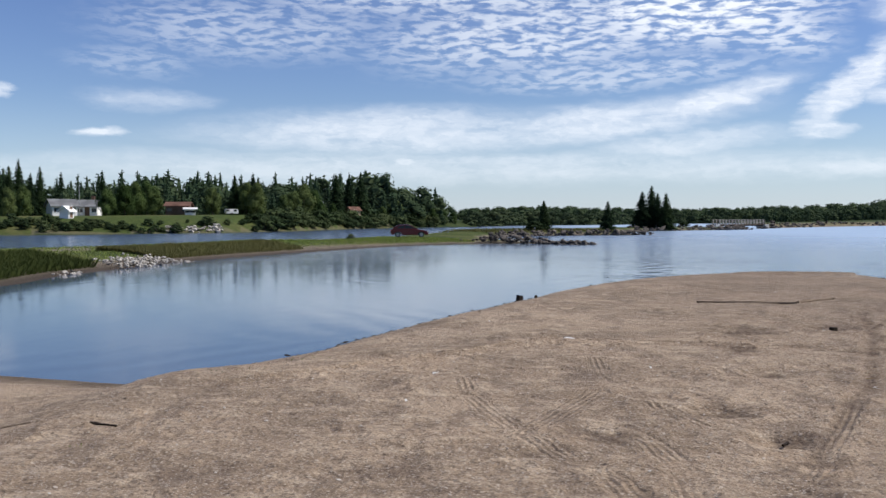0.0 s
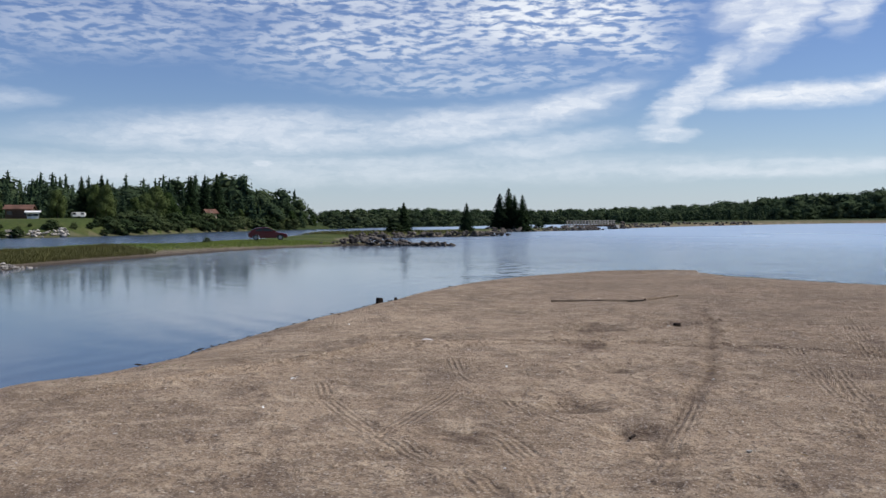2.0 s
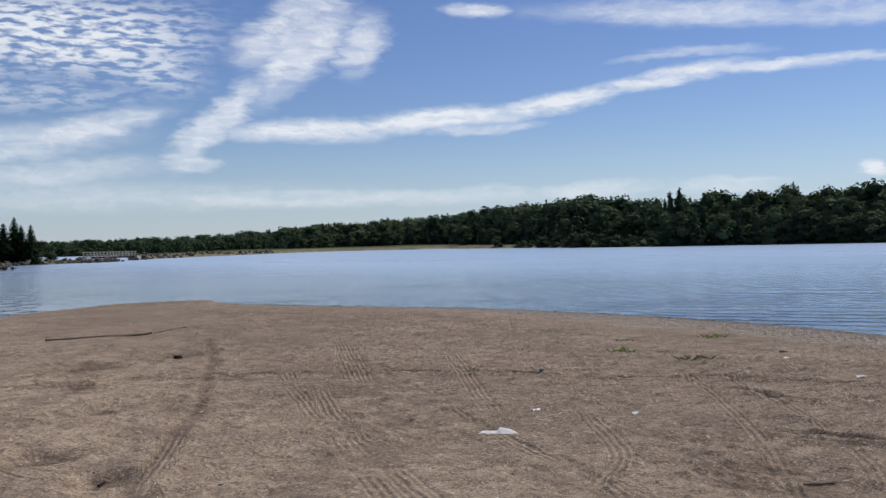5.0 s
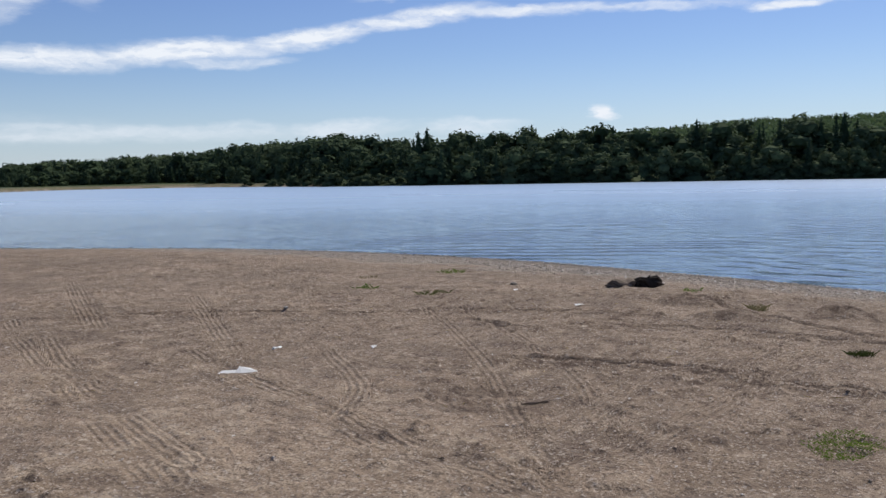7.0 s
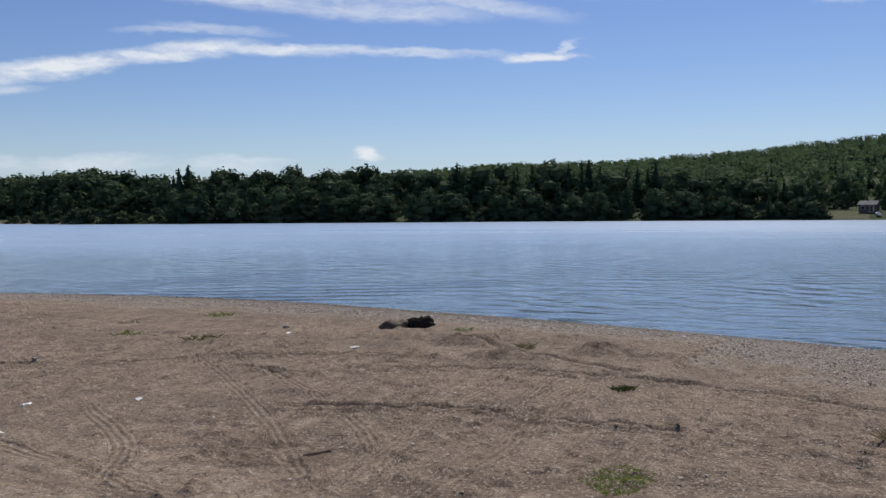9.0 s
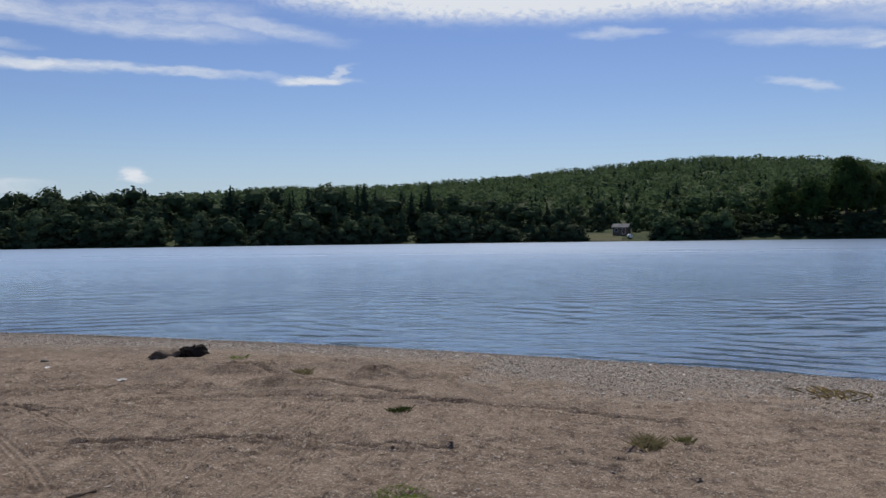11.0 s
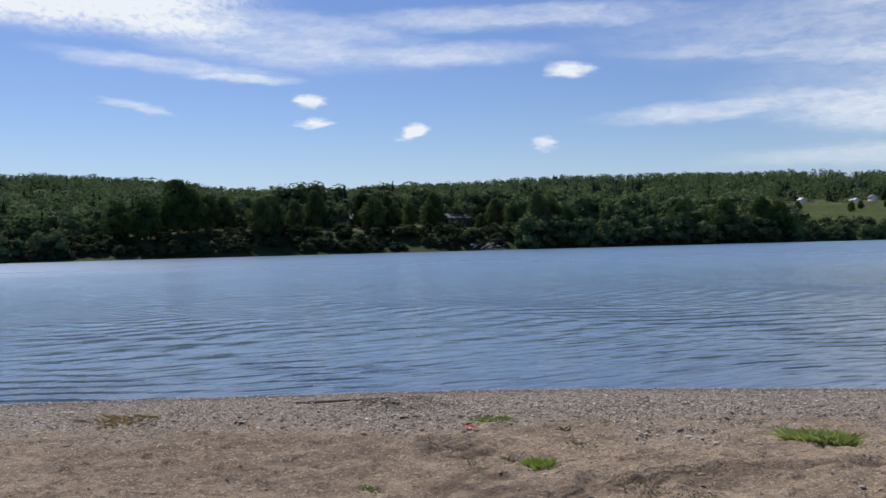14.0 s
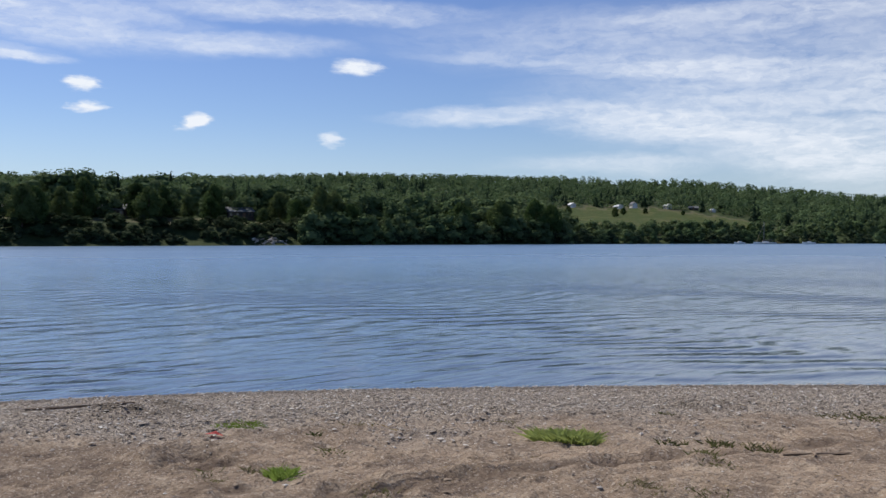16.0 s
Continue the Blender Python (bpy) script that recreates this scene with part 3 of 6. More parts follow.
RUTS = [
    ([(-1.5, 9.6), (0.7, 11.4), (1.5, 12.4), (2.3, 12.8), (4.2, 12.6), (6.1, 11.85), (7.5, 10.9), (9.1, 9.25), (9.8, 7.8), (10.6, 7.1), (11.15, 5.7), (11.4, 4.8)], 0.06, 0.05),
    ([(8.4, 17.6), (7.3, 14.6), (6.2, 12.2), (5.0, 9.5), (4.43, 8.61), (3.71, 7.33), (3.35, 6.71)], 0.08, 0.015),
    ([(9.9, 6.6), (9.66, 5.4)], 0.055, 0.05),
    ([(12.9, 5.3), (12.87, 4.67), (11.96, 3.68), (11.09, 2.29)], 0.06, 0.05),
    ([(6.61, -5.88), (6.42, -6.23), (6.24, -6.69), (5.91, -7.12)], 0.09, 0.04),
    ([(6.74, -4.77), (6.78, -5.26), (6.67, -5.63)], 0.08, 0.035),
    ([(10.1, 5.2), (10.6, 4.3), (10.75, 3.2), (10.7, 1.8), (10.5, 1.1), (9.9, -0.4)], 0.06, 0.045),
    ([(8.2, 4.78), (8.63, 3.35), (8.58, 2.58), (8.38, 1.41)], 0.05, 0.04),
    ([(5.0, -9.6), (5.9, -7.4), (6.6, -5.4), (6.9, -3.6)], 0.1, 0.018),
]
HOLLOWS = [(3.12, 8.23, 0.3, 0.1), (4.2, 10.1, 0.3, 0.08), (3.28, 7.16, 0.26, 0.1), (6.6, 14.6, 0.4, 0.12), (5.1, 14.2, 0.5, 0.1), (3.28, 6.47, 0.35, 0.05),
           (1.85, 7.31, 0.3, 0.05), (4.5, 12.1, 0.3, 0.05), (12.7, 3.05, 0.36, -0.15), (12.6, 2.4, 0.3, 0.1), (11.75, 4.1, 0.34, -0.1), (12.9, 4.95, 0.4, -0.12), (8.4, -4.4, 0.35, 0.09), (6.9, 3.9, 0.5, 0.05), (7.3, -3.9, 0.5, -0.05), (5.6, -5.4, 0.4, 0.06), (8.85, -4.58, 0.3, 0.1), (8.95, -4.3, 0.25, -0.08), (11.9, -5.5, 0.7, -0.12), (6.9, -4.65, 0.2, 0.06), (7.6, -10.3, 0.4, -0.1)]


def ground(x, y, fine=True):
    """Height of the land, the grass and shingle on it, and the wheel tracks."""
    x, y = np.asarray(x, float), np.asarray(y, float)
    az, r = polar(x, y)
    z = np.full(x.shape, WATER - 2.2)
    grass, gravel, wood = np.zeros(x.shape), np.zeros(x.shape), np.zeros(x.shape)
    across, mask, dug = np.zeros(x.shape), np.zeros(x.shape), np.zeros(x.shape)
    # far shores
    ds, bank = np.interp(az, BEARING, SHORE), np.interp(az, BEARING, BANK)
    d = r - ds + 5 * (rough_field(x, y, 14, 3, 2) - 0.5) * step(-20, 10, r - ds + 15)
    top = RIDGE * np.tan(np.radians(np.interp(az, RIDGE_AZ, RIDGE_EL))) - 11.5 - bank
    t = np.clip((r - ds - 25) / (RIDGE - ds - 25), 0, 1)
    hill = top * t * (1.14 - 0.14 * t) + np.where(r > RIDGE, -(r - RIDGE) * 0.03, 0)
    far = WATER + np.where(d > 0, (bank + 0.6) * (1 - np.exp(-(np.maximum(d, 0) / 11) ** 1.4)) + hill, np.maximum(d * 0.15, -2.2))
    far = far + np.where(d > 30, (rough_field(x, y, 90, 5, 3) - 0.5) * np.minimum(d * 0.02, 8), 0)
    z = np.maximum(z, far)
    on = d > 0
    wood = np.where(on, step(0.6, 1.6, d), 0)
    low = step(17.6, 18.4, az) * (1 - step(43, 47, az))
    lawn = on & (((az > -27) & (az < -4) & (d > 1) & (d < 58)) | ((az > 98) & (az < 124) & (d > 23) & (d < 35) & (rough_field(x, y, 30, 77, 2) > 0.42)) | ((az > 139) & (az < 154.5) & (r > 452) & (r < field_end(az))) | ((az > 34.6) & (az < 36) & (d > 3) & (d < 40))
                 | ((az > 50) & (az < 51.3) & (d > 10) & (d < 30)) | ((az > 88.9) & (az < 91.0) & (d > 3) & (d < 13)))
    grass = np.where(lawn, 1.0, grass)
    grass = np.where(on & (low > 0.5) & (d > 4), 0.6, grass)
    gravel = np.where(on & (d < 2), 0.9, gravel)
    wood = np.where((d > -9) & ((az > 46) | (az < 17)), 1.0, wood)
    wood = np.where(lawn | ((low > 0.5) & (d < 40)), 0, wood)
    # causeway
    dc = land_distance(x, y, CAUSEWAY, 14)
    crown = 0.66 - 0.3 * step(66, 84, y) * (1 - step(112, 130, y))
    zc = WATER + np.where(dc > 0, crown * (1 - np.exp(-(np.maximum(dc, 0) / 2.6) ** 1.5)), np.maximum(dc * 0.25, -2.2))
    zc = zc + np.where(dc > 0, (rough_field(x, y, 1.6, 9, 3) - 0.5) * 0.14 * step(0.3, 3, dc), 0)
    z = np.maximum(z, zc)
    road = np.exp(-((dc - 6.6) / 1.5) ** 4) * (y < 70)
    grass = np.where(dc > 0, np.maximum(step(1.3, 2.2, dc + (rough_field(x, y, 1.1, 21, 2) - 0.5)) * (1 - 0.9 * road), 0), grass)
    wood = np.where(dc > -2, 0, wood)
    gravel = np.where(dc > -1, 1 - grass, gravel)
    bare = np.where(dc > -1, 1.0 - 0.6 * road, 0.0) * (1 - grass)
    # beach
    db = land_distance(x, y, BEACH, 12)
    dn = db + (rough_field(x, y, 1.1, 31, 3) - 0.5) * np.where(x > 6, 0.06, 0.16)
    p = np.maximum(dn, 0)
    right = step(8, 19, x) * (y < 33) + (y < 2) * (1 - step(8, 19, x))
    soft = step(-2.2, -3.6, x) * (y > 0)
    flat = np.clip(right + soft, 0, 1)
    zb = WATER + np.where(dn > 0, flat * 0.6 * (1 - np.exp(-p / 4.4)) + (1 - flat) * 0.5 * (1 - np.exp(-(p / 0.75) ** 1.2)), np.maximum(dn * 0.2, -2.2))
    zb = zb - np.where(dn > 0, (0.1 * step(22, 34, y) + 0.07 * step(8, 22, r)) * step(0.0, 2.0, dn), 0)
    if fine:
        land = np.where(flat > 0.5, step(0.5, 4.5, db), step(0.6, 1.8, db))
        zb = zb + land * ((rough_field(x, y, 2.6, 41, 2) - 0.5) * 0.06 + (rough_field(x, y, 0.42, 43, 3) - 0.5) * 0.035)
        clods = rough_field(x, y, 0.13, 47, 2)
        zb = zb + land * np.maximum(clods - 0.58, 0) * 0.12 * step(0.4, 0.6, rough_field(x, y, 1.9, 49, 2))
        grain = rough_field(x, y, 0.085, 71, 2) - 0.5
        zb = zb + land * grain * np.where((x > 4) & (y < 3), 0.042, 0.03) * step(0.25, 0.7, rough_field(x, y, 0.8, 73, 2)) * (r < 30)
        trodden = 0.3 + 0.7 * step(0.5, -4.0, y) * (x > 3)
        dent = rough_field(x, y, 0.2, 81, 2)
        zb = zb + land * trodden * (r < 26) * 0.07 * (dent - 0.5)
        near = (db > 0) & (r < 36)
        nx, ny = x[near], y[near]
        dz, ac, mk, dg = np.zeros(nx.shape), np.zeros(nx.shape), np.zeros(nx.shape), np.zeros(nx.shape)
        for pts, half in TRACKS:
            q, side = line_distance(nx, ny, along(pts, 5))
            on_it = 1 - step(half * 0.85, half * 1.05, q)
            ac, mk = np.where(on_it > 0, q * side, ac), np.maximum(mk, on_it * step(0.25, 0.5, rough_field(nx, ny, 0.5, 51, 2)))
            dz += -0.006 * on_it + 0.005 * np.exp(-((q - half * 1.2) / 0.04) ** 2)
        for pts, width, deep in RUTS:
            q, side = line_distance(nx, ny, along(pts, 5))
            var = 0.55 + 0.45 * step(0.25, 0.75, rough_field(nx, ny, 0.3, 53, 3))
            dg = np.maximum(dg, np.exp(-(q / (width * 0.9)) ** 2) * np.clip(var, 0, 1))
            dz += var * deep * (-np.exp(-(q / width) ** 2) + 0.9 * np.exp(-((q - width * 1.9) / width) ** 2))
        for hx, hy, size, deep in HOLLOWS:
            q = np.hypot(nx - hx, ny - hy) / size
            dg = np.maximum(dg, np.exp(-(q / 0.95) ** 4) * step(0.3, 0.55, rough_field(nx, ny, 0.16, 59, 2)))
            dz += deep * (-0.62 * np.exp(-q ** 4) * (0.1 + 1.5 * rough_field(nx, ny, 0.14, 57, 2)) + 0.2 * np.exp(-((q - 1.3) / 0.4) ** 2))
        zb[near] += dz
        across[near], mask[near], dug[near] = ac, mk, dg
    z = np.where(db > -11.9, np.maximum(z, zb), z)
    shingle = np.clip(1.25 - db / 5.6, 0, 1) * right
    shingle = step(0.2, 0.7, shingle + 0.5 * (rough_field(x, y, 0.9, 61, 3) - 0.5)) * (db > -3) * (x > 2)
    gravel = np.where(db > -3, shingle * right, gravel)
    grass = np.where(db > -3, 0, grass)
    wood = np.where(db > -3, 0, wood)
    dug = np.where(db > -3, dug, bare)
    return z, grass, gravel, wood, across, mask, dug


def z_at(x, y):
    return float(ground(np.array([x]), np.array([y]), math.hypot(x, y) < 40)[0][0])


def mesh_of(name, verts, faces, mats, smooth=False):
    """A mesh from arrays: faces are arrays of three or four corners."""
    me = bpy.data.meshes.new(name)
    verts = np.asarray(verts, np.float32)
    faces = np.asarray(faces, np.int32)
    me.vertices.add(len(verts))
    me.vertices.foreach_set("co", verts.ravel())
    k = faces.shape[1]
    me.loops.add(faces.size)
    me.loops.foreach_set("vertex_index", faces.ravel())
    me.polygons.add(len(faces))
    me.polygons.foreach_set("loop_start", np.arange(0, faces.size, k, dtype=np.int32))
    me.polygons.foreach_set("use_smooth", np.full(len(faces), smooth))
    for m in mats if isinstance(mats, (list, tuple)) else [mats]:
        me.materials.append(m)
    me.update(calc_edges=True)
    return me


def build_ground():
    view = np.linspace(-34, 168, 800)
    rest = np.linspace(168, 326, 42)[1:-1]
    az = np.radians(np.concatenate([view, rest]))
    r = np.concatenate([np.linspace(0.2, 3.4, 14), np.geomspace(3.5, 26, 400), np.geomspace(26.3, 45, 50), np.geomspace(46, 620, 100), np.geomspace(640, 4500, 36)])
    a, q = np.meshgrid(az, r, indexing="ij")
    x, y = ORIGIN[0] + q * np.sin(a), ORIGIN[1] + q * np.cos(a)
    z, grass, gravel, wood, across, mask, dug = ground(x.ravel(), y.ravel())
    na, nr = a.shape
    idx = np.arange(na * nr).reshape(na, nr)
    nxt = np.roll(idx, -1, axis=0)
    quads = np.stack([idx[:, :-1], idx[:, 1:], nxt[:, 1:], nxt[:, :-1]], -1).reshape(-1, 4)[:, ::-1]
    me = mesh_of("ground", np.stack([x.ravel(), y.ravel(), z], 1), quads, GROUND, True)
    col = me.attributes.new("zone", "FLOAT_COLOR", "POINT")
    col.data.foreach_set("color", np.stack([grass, gravel, wood, np.ones_like(z)], 1).astype(np.float32).ravel())
    tr = me.attributes.new("tread", "FLOAT_VECTOR", "POINT")
    tr.data.foreach_set("vector", np.stack([across, mask, dug], 1).astype(np.float32).ravel())
    ob = new("ground", me)
    tagged(ob, "brown sandy beach with wheel tracks, grassy banks and wooded hills", "ground", kind="structure")


def build_water():
    r = np.concatenate([[0], np.geomspace(20, 3000, 24)])
    n = 96
    a = np.linspace(0, 2 * np.pi, n, endpoint=False)
    v = [(ORIGIN[0], ORIGIN[1], WATER)] + [(ORIGIN[0] + q * np.sin(t), ORIGIN[1] + q * np.cos(t), WATER) for q in r[1:] for t in a]
    bm = bmesh.new()
    vs = [bm.verts.new(p) for p in v]
    for i in range(n):
        j = (i + 1) % n
        bm.faces.new((vs[0], vs[1 + j], vs[1 + i]))
        for k in range(len(r) - 2):
            o, u = 1 + k * n, 1 + (k + 1) * n
            bm.faces.new((vs[o + i], vs[o + j], vs[u + j], vs[u + i]))
    bmesh.ops.recalc_face_normals(bm, faces=bm.faces)
    me = bpy.data.meshes.new("water")
    bm.to_mesh(me)
    bm.free()
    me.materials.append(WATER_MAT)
    tagged(new("water", me), "calm blue lake water with light ripples", "water", kind="structure")


build_ground()
build_water()


# ---- trees ----
def leaves(rng, centres, normals, size, slim=0.8):
    """A folded leaf-shaped blade for each centre."""
    n = len(centres)
    normals = normals / (np.linalg.norm(normals, axis=1, keepdims=True) + 1e-9)
    u = np.cross(normals, rng.normal(size=(n, 3)))
    u /= np.linalg.norm(u, axis=1, keepdims=True) + 1e-9
    v = np.cross(normals, u)
    s = (size * rng.uniform(0.6, 1.35, n))[:, None]
    fold = normals * s * 0.2
    pts = np.stack([centres + u * s - fold, centres - u * s * 0.6 + v * s * slim, centres - u * s * 0.6 - v * s * slim], 1)
    return pts.reshape(-1, 3), np.arange(3 * n).reshape(n, 3)



def unit_ball():
    """Twelve corners and twenty faces of a round core."""
    bm = bmesh.new()
    bmesh.ops.create_icosphere(bm, subdivisions=1, radius=1.0)
    v = np.array([q.co[:] for q in bm.verts])
    f = np.array([[q.index for q in t.verts] for t in bm.faces])
    bm.free()
    return v, f


BALL = unit_ball()


def broad_crown(rng, h, w, n, size, low=0.04, lobes=9, ragged=0.4, cored=True):
    """Small leaf blades over a heap of uneven, leaf-dark lobes."""
    pts, nor, cores, core_faces = [], [], [], []
    bv, bf = BALL
    for k in range(lobes):
        f = k / (lobes - 1)
        z = h * (low + 0.12 + (0.7 - low) * f)
        reach = w * 0.5 * (0.62 * math.sin(math.pi * min(1, 0.24 + 0.74 * f)) ** 0.8)
        a = k * 2.4 + rng.uniform(-0.6, 0.6)
        c = np.array([math.cos(a) * reach, math.sin(a) * reach, z + rng.uniform(-0.04, 0.04) * h])
        rad = np.array([w * 0.27, w * 0.27, h * 0.19]) * rng.uniform(0.7, 1.25) * (9 / lobes) ** 0.33
        d = rng.normal(size=(n // lobes, 3))
        d[:, 2] += 0.35
        d /= np.linalg.norm(d, axis=1, keepdims=True)
        knob = 1 + 0.16 * np.sin(d[:, :1] * 5 + a) * np.sin(d[:, 1:2] * 5 - a) * np.sin(d[:, 2:] * 4 + k)
        pts.append(c + d * rad * knob * rng.uniform(0.8, 1.07, (len(d), 1)))
        nor.append(d / rad * rad.max() + rng.normal(size=d.shape) * ragged + np.array([0, 0, 0.15]))
        cores.append(c + bv * rad * 0.7 * rng.uniform(0.85, 1.1, (len(bv), 1)))
        core_faces.append(bf + k * len(bv))
    v, f = leaves(rng, np.vstack(pts), np.vstack(nor), size)
    if not cored:
        return v, f
    return np.vstack(cores + [v]), np.vstack(core_faces + [f + lobes * len(bv)])


def spruce_crown(rng, h, w, n, size, low=0.06):
    """Tiers of drooping boughs, wide below and thin at the tip."""
    f = 1 - np.sqrt(rng.uniform(0.0, 1, n))
    tier = np.round(f * 13) / 13 + rng.normal(size=n) * 0.012
    f = np.clip(0.8 * f + 0.2 * tier, 0, 0.995)
    a = rng.uniform(0, 2 * np.pi, n)
    gap = 0.8 + 0.2 * np.sin(a * 5 + np.floor(f * 13) * 2.1)
    reach = w * 0.5 * (1 - f) ** 0.85 * gap * rng.uniform(0.15, 1.05, n) ** 0.8 + 0.03 * w
    z = h * (low + (1 - low) * f) - reach * 0.28
    out = np.stack([np.cos(a), np.sin(a), np.zeros(n)], 1)
    c = out * reach[:, None] + np.stack([np.zeros(n), np.zeros(n), z], 1)
    nor = out * 0.5 + np.array([0, 0, 0.8]) + rng.normal(size=(n, 3)) * 0.45
    s = size * (0.5 + 0.6 * (1 - f))
    v, q = leaves(rng, c, nor, s, 0.5)
    # dense inner boughs up to the tip
    ring = np.arange(7) * 2 * np.pi / 7
    cone = [np.stack([np.cos(ring) * w * k, np.sin(ring) * w * k, np.full(7, h * z0)], 1) for k, z0 in ((0.2, low + 0.02), (0.12, 0.45), (0.01, 0.98))]
    m = len(v)
    sides = [(m + 7 * a + i, m + 7 * a + (i + 1) % 7, m + 7 * (a + 1) + j) for a in (0, 1) for i in range(7) for j in (i,)]
    sides += [(m + 7 * a + (i + 1) % 7, m + 7 * (a + 1) + (i + 1) % 7, m + 7 * (a + 1) + i) for a in (0, 1) for i in range(7)]
    return np.vstack([v] + cone), np.vstack([q, np.array(sides)])


def trunk_mesh(rng, h, radius, limbs, spread, material_=None):
    """A tapered trunk with limbs."""
    bm = bmesh.new()

    def tube(points, radii, sides):
        rings = []
        for k, (p, q) in enumerate(zip(points, radii)):
            d = (Vector(points[min(k + 1, len(points) - 1)]) - Vector(points[max(k - 1, 0)])).normalized()
            m = d.to_track_quat("Z", "Y").to_matrix()
            rings.append([bm.verts.new(Vector(p) + m @ Vector((q * math.cos(t), q * math.sin(t), 0))) for t in [2 * math.pi * i / sides for i in range(sides)]])
        for a, b in zip(rings[:-1], rings[1:]):
            for i in range(sides):
                bm.faces.new((a[i], a[(i + 1) % sides], b[(i + 1) % sides], b[i]))

    bend = rng.uniform(-0.03, 0.03, 2) * h
    tube([(bend[0] * f * f, bend[1] * f * f, h * f - 0.3 * (f == 0)) for f in (0, 0.15, 0.4, 0.7, 0.95)], [radius * q for q in (1.3, 1, 0.75, 0.45, 0.1)], 7)
    for k in range(limbs):
        f, a = rng.uniform(0.25, 0.8), rng.uniform(0, 6.28)
        reach = spread * (1.05 - f) * rng.uniform(0.5, 0.9)
        z = h * f
        o = (bend[0] * f * f, bend[1] * f * f)
        tube([(o[0], o[1], z), (o[0] + math.cos(a) * reach * 0.5, o[1] + math.sin(a) * reach * 0.5, z + reach * 0.3), (o[0] + math.cos(a) * reach, o[1] + math.sin(a) * reach, z + reach * 0.45)],
             [radius * 0.4, radius * 0.25, radius * 0.08], 4)
    me = bpy.data.meshes.new("trunk")
    bm.to_mesh(me)
    bm.free()
    me.materials.append(BARK)
    return me


def part(name, me, parent, label=""):
    ob = new(name, me)
    ob.parent = parent
    if label:
        ob["label"] = label
    return ob


def tree_kind(seed, spruce, h, w, n, size, name, label):
    rng = np.random.default_rng(seed)
    v, f = spruce_crown(rng, h, w, n, size) if spruce else broad_crown(rng, h, w, n, size)
    root = new(name)
    part("trunk", trunk_mesh(rng, h, h * 0.016 + 0.03, 6, w * 0.5), root)
    part("crown", mesh_of("crown", v, f, NEEDLE if spruce else BUSH_LEAF if w > h else LEAF), root)
    tagged(root, label, "tree")
    return root


def stand(ob, x, y, scale=1.0, wide=1.0, turn=0.0, sink=0.1, z=None):
    """Set a thing on the ground."""
    ob.matrix_basis = pose(x, y, (z_at(x, y) if z is None else z) - sink, 0, 0, turn) @ Matrix.Diagonal((scale * wide, scale * wide, scale, 1))
    return ob


PROTOS = {}


def plant(kind, x, y, height, wide=1.0, turn=None, group="", label=""):
    """Another tree of that kind, that many metres high."""
    rng = PROTOS.setdefault("rng", np.random.default_rng(77))
    made = PROTOS[kind]
    k = int(rng.integers(len(made["trees"])))
    ob = made["trees"][k]
    if made["used"][k]:
        ob = copy_thing(ob, Matrix())
    made["used"][k] = True
    stand(ob, x, y, height / 10.0, wide * rng.uniform(0.85, 1.15), rng.uniform(0, 360) if turn is None else turn)
    if label:
        ob["label"] = label
    if group:
        ob["group"] = group
    return ob


def tree_stock():
    PROTOS["spruce"] = dict(trees=[tree_kind(s, True, 10, 4.8, 3400, 0.34, "spruce_tree", "dark green spruce tree with a pointed crown") for s in (1, 2, 3, 4)], used=[False] * 4)
    PROTOS["broad"] = dict(trees=[tree_kind(s, False, 10, 7.4, 3600, 0.24, "leafy_tree", "green leafy deciduous tree with a rounded uneven crown") for s in (11, 12, 13, 14)], used=[False] * 4)
    PROTOS["bush"] = dict(trees=[tree_kind(s, False, 10, 12.0, 520, 0.62, "shore_bush", "low dense green bush on the bank") for s in (21, 22, 23)], used=[False] * 3)


def forest(name, spots, spruce, n, size, seed, label, material_):
    """Woods too many to count: one object. spots: x, y, z, height, width."""
    rng = np.random.default_rng(seed)
    moulds = []
    for k in range(12):
        moulds.append(spruce_crown(rng, 1.0, rng.uniform(0.46, 0.72), n, size) if spruce else broad_crown(rng, 1.0, 0.85, n, size, -0.08, 8 if n > 300 else 5 if n > 100 else 4, 0.35, n > 100))
    verts, faces, tints, base = [], [], [], 0
    for x, y, z, h, w in spots:
        v, f = moulds[int(rng.integers(12))]
        a = rng.uniform(0, 6.28)
        c, s = math.cos(a), math.sin(a)
        q = np.stack([(v[:, 0] * c - v[:, 1] * s) * h * w + x, (v[:, 0] * s + v[:, 1] * c) * h * w + y, v[:, 2] * h + z - 0.2], 1)
        verts.append(q)
        faces.append(f + base)
        tints.append(np.full(len(q), rng.uniform()))
        base += len(q)
    me = mesh_of(name, np.vstack(verts), np.vstack(faces), material_)
    at = me.attributes.new("tint", "FLOAT", "POINT")
    at.data.foreach_set("value", np.concatenate(tints).astype(np.float32))
    return tagged(new(name, me), label, "woods", kind="stuff")


def at_bearing(az, r):
    return ORIGIN[0] + r * np.sin(np.radians(az)), ORIGIN[1] + r * np.cos(np.radians(az))


# height in degrees of the tree tops near the water, by bearing
TOP_AZ = [-40, -27, -24.3, -20, -17, -13, -10, -5.6, -3.5, -1.4, 0.6, 1.2, 4, 9, 14, 18, 24, 27.6, 32, 37, 40, 45, 50, 54, 57, 63, 70, 77, 82, 85, 88, 92, 96, 100, 103, 105, 107, 111, 120]
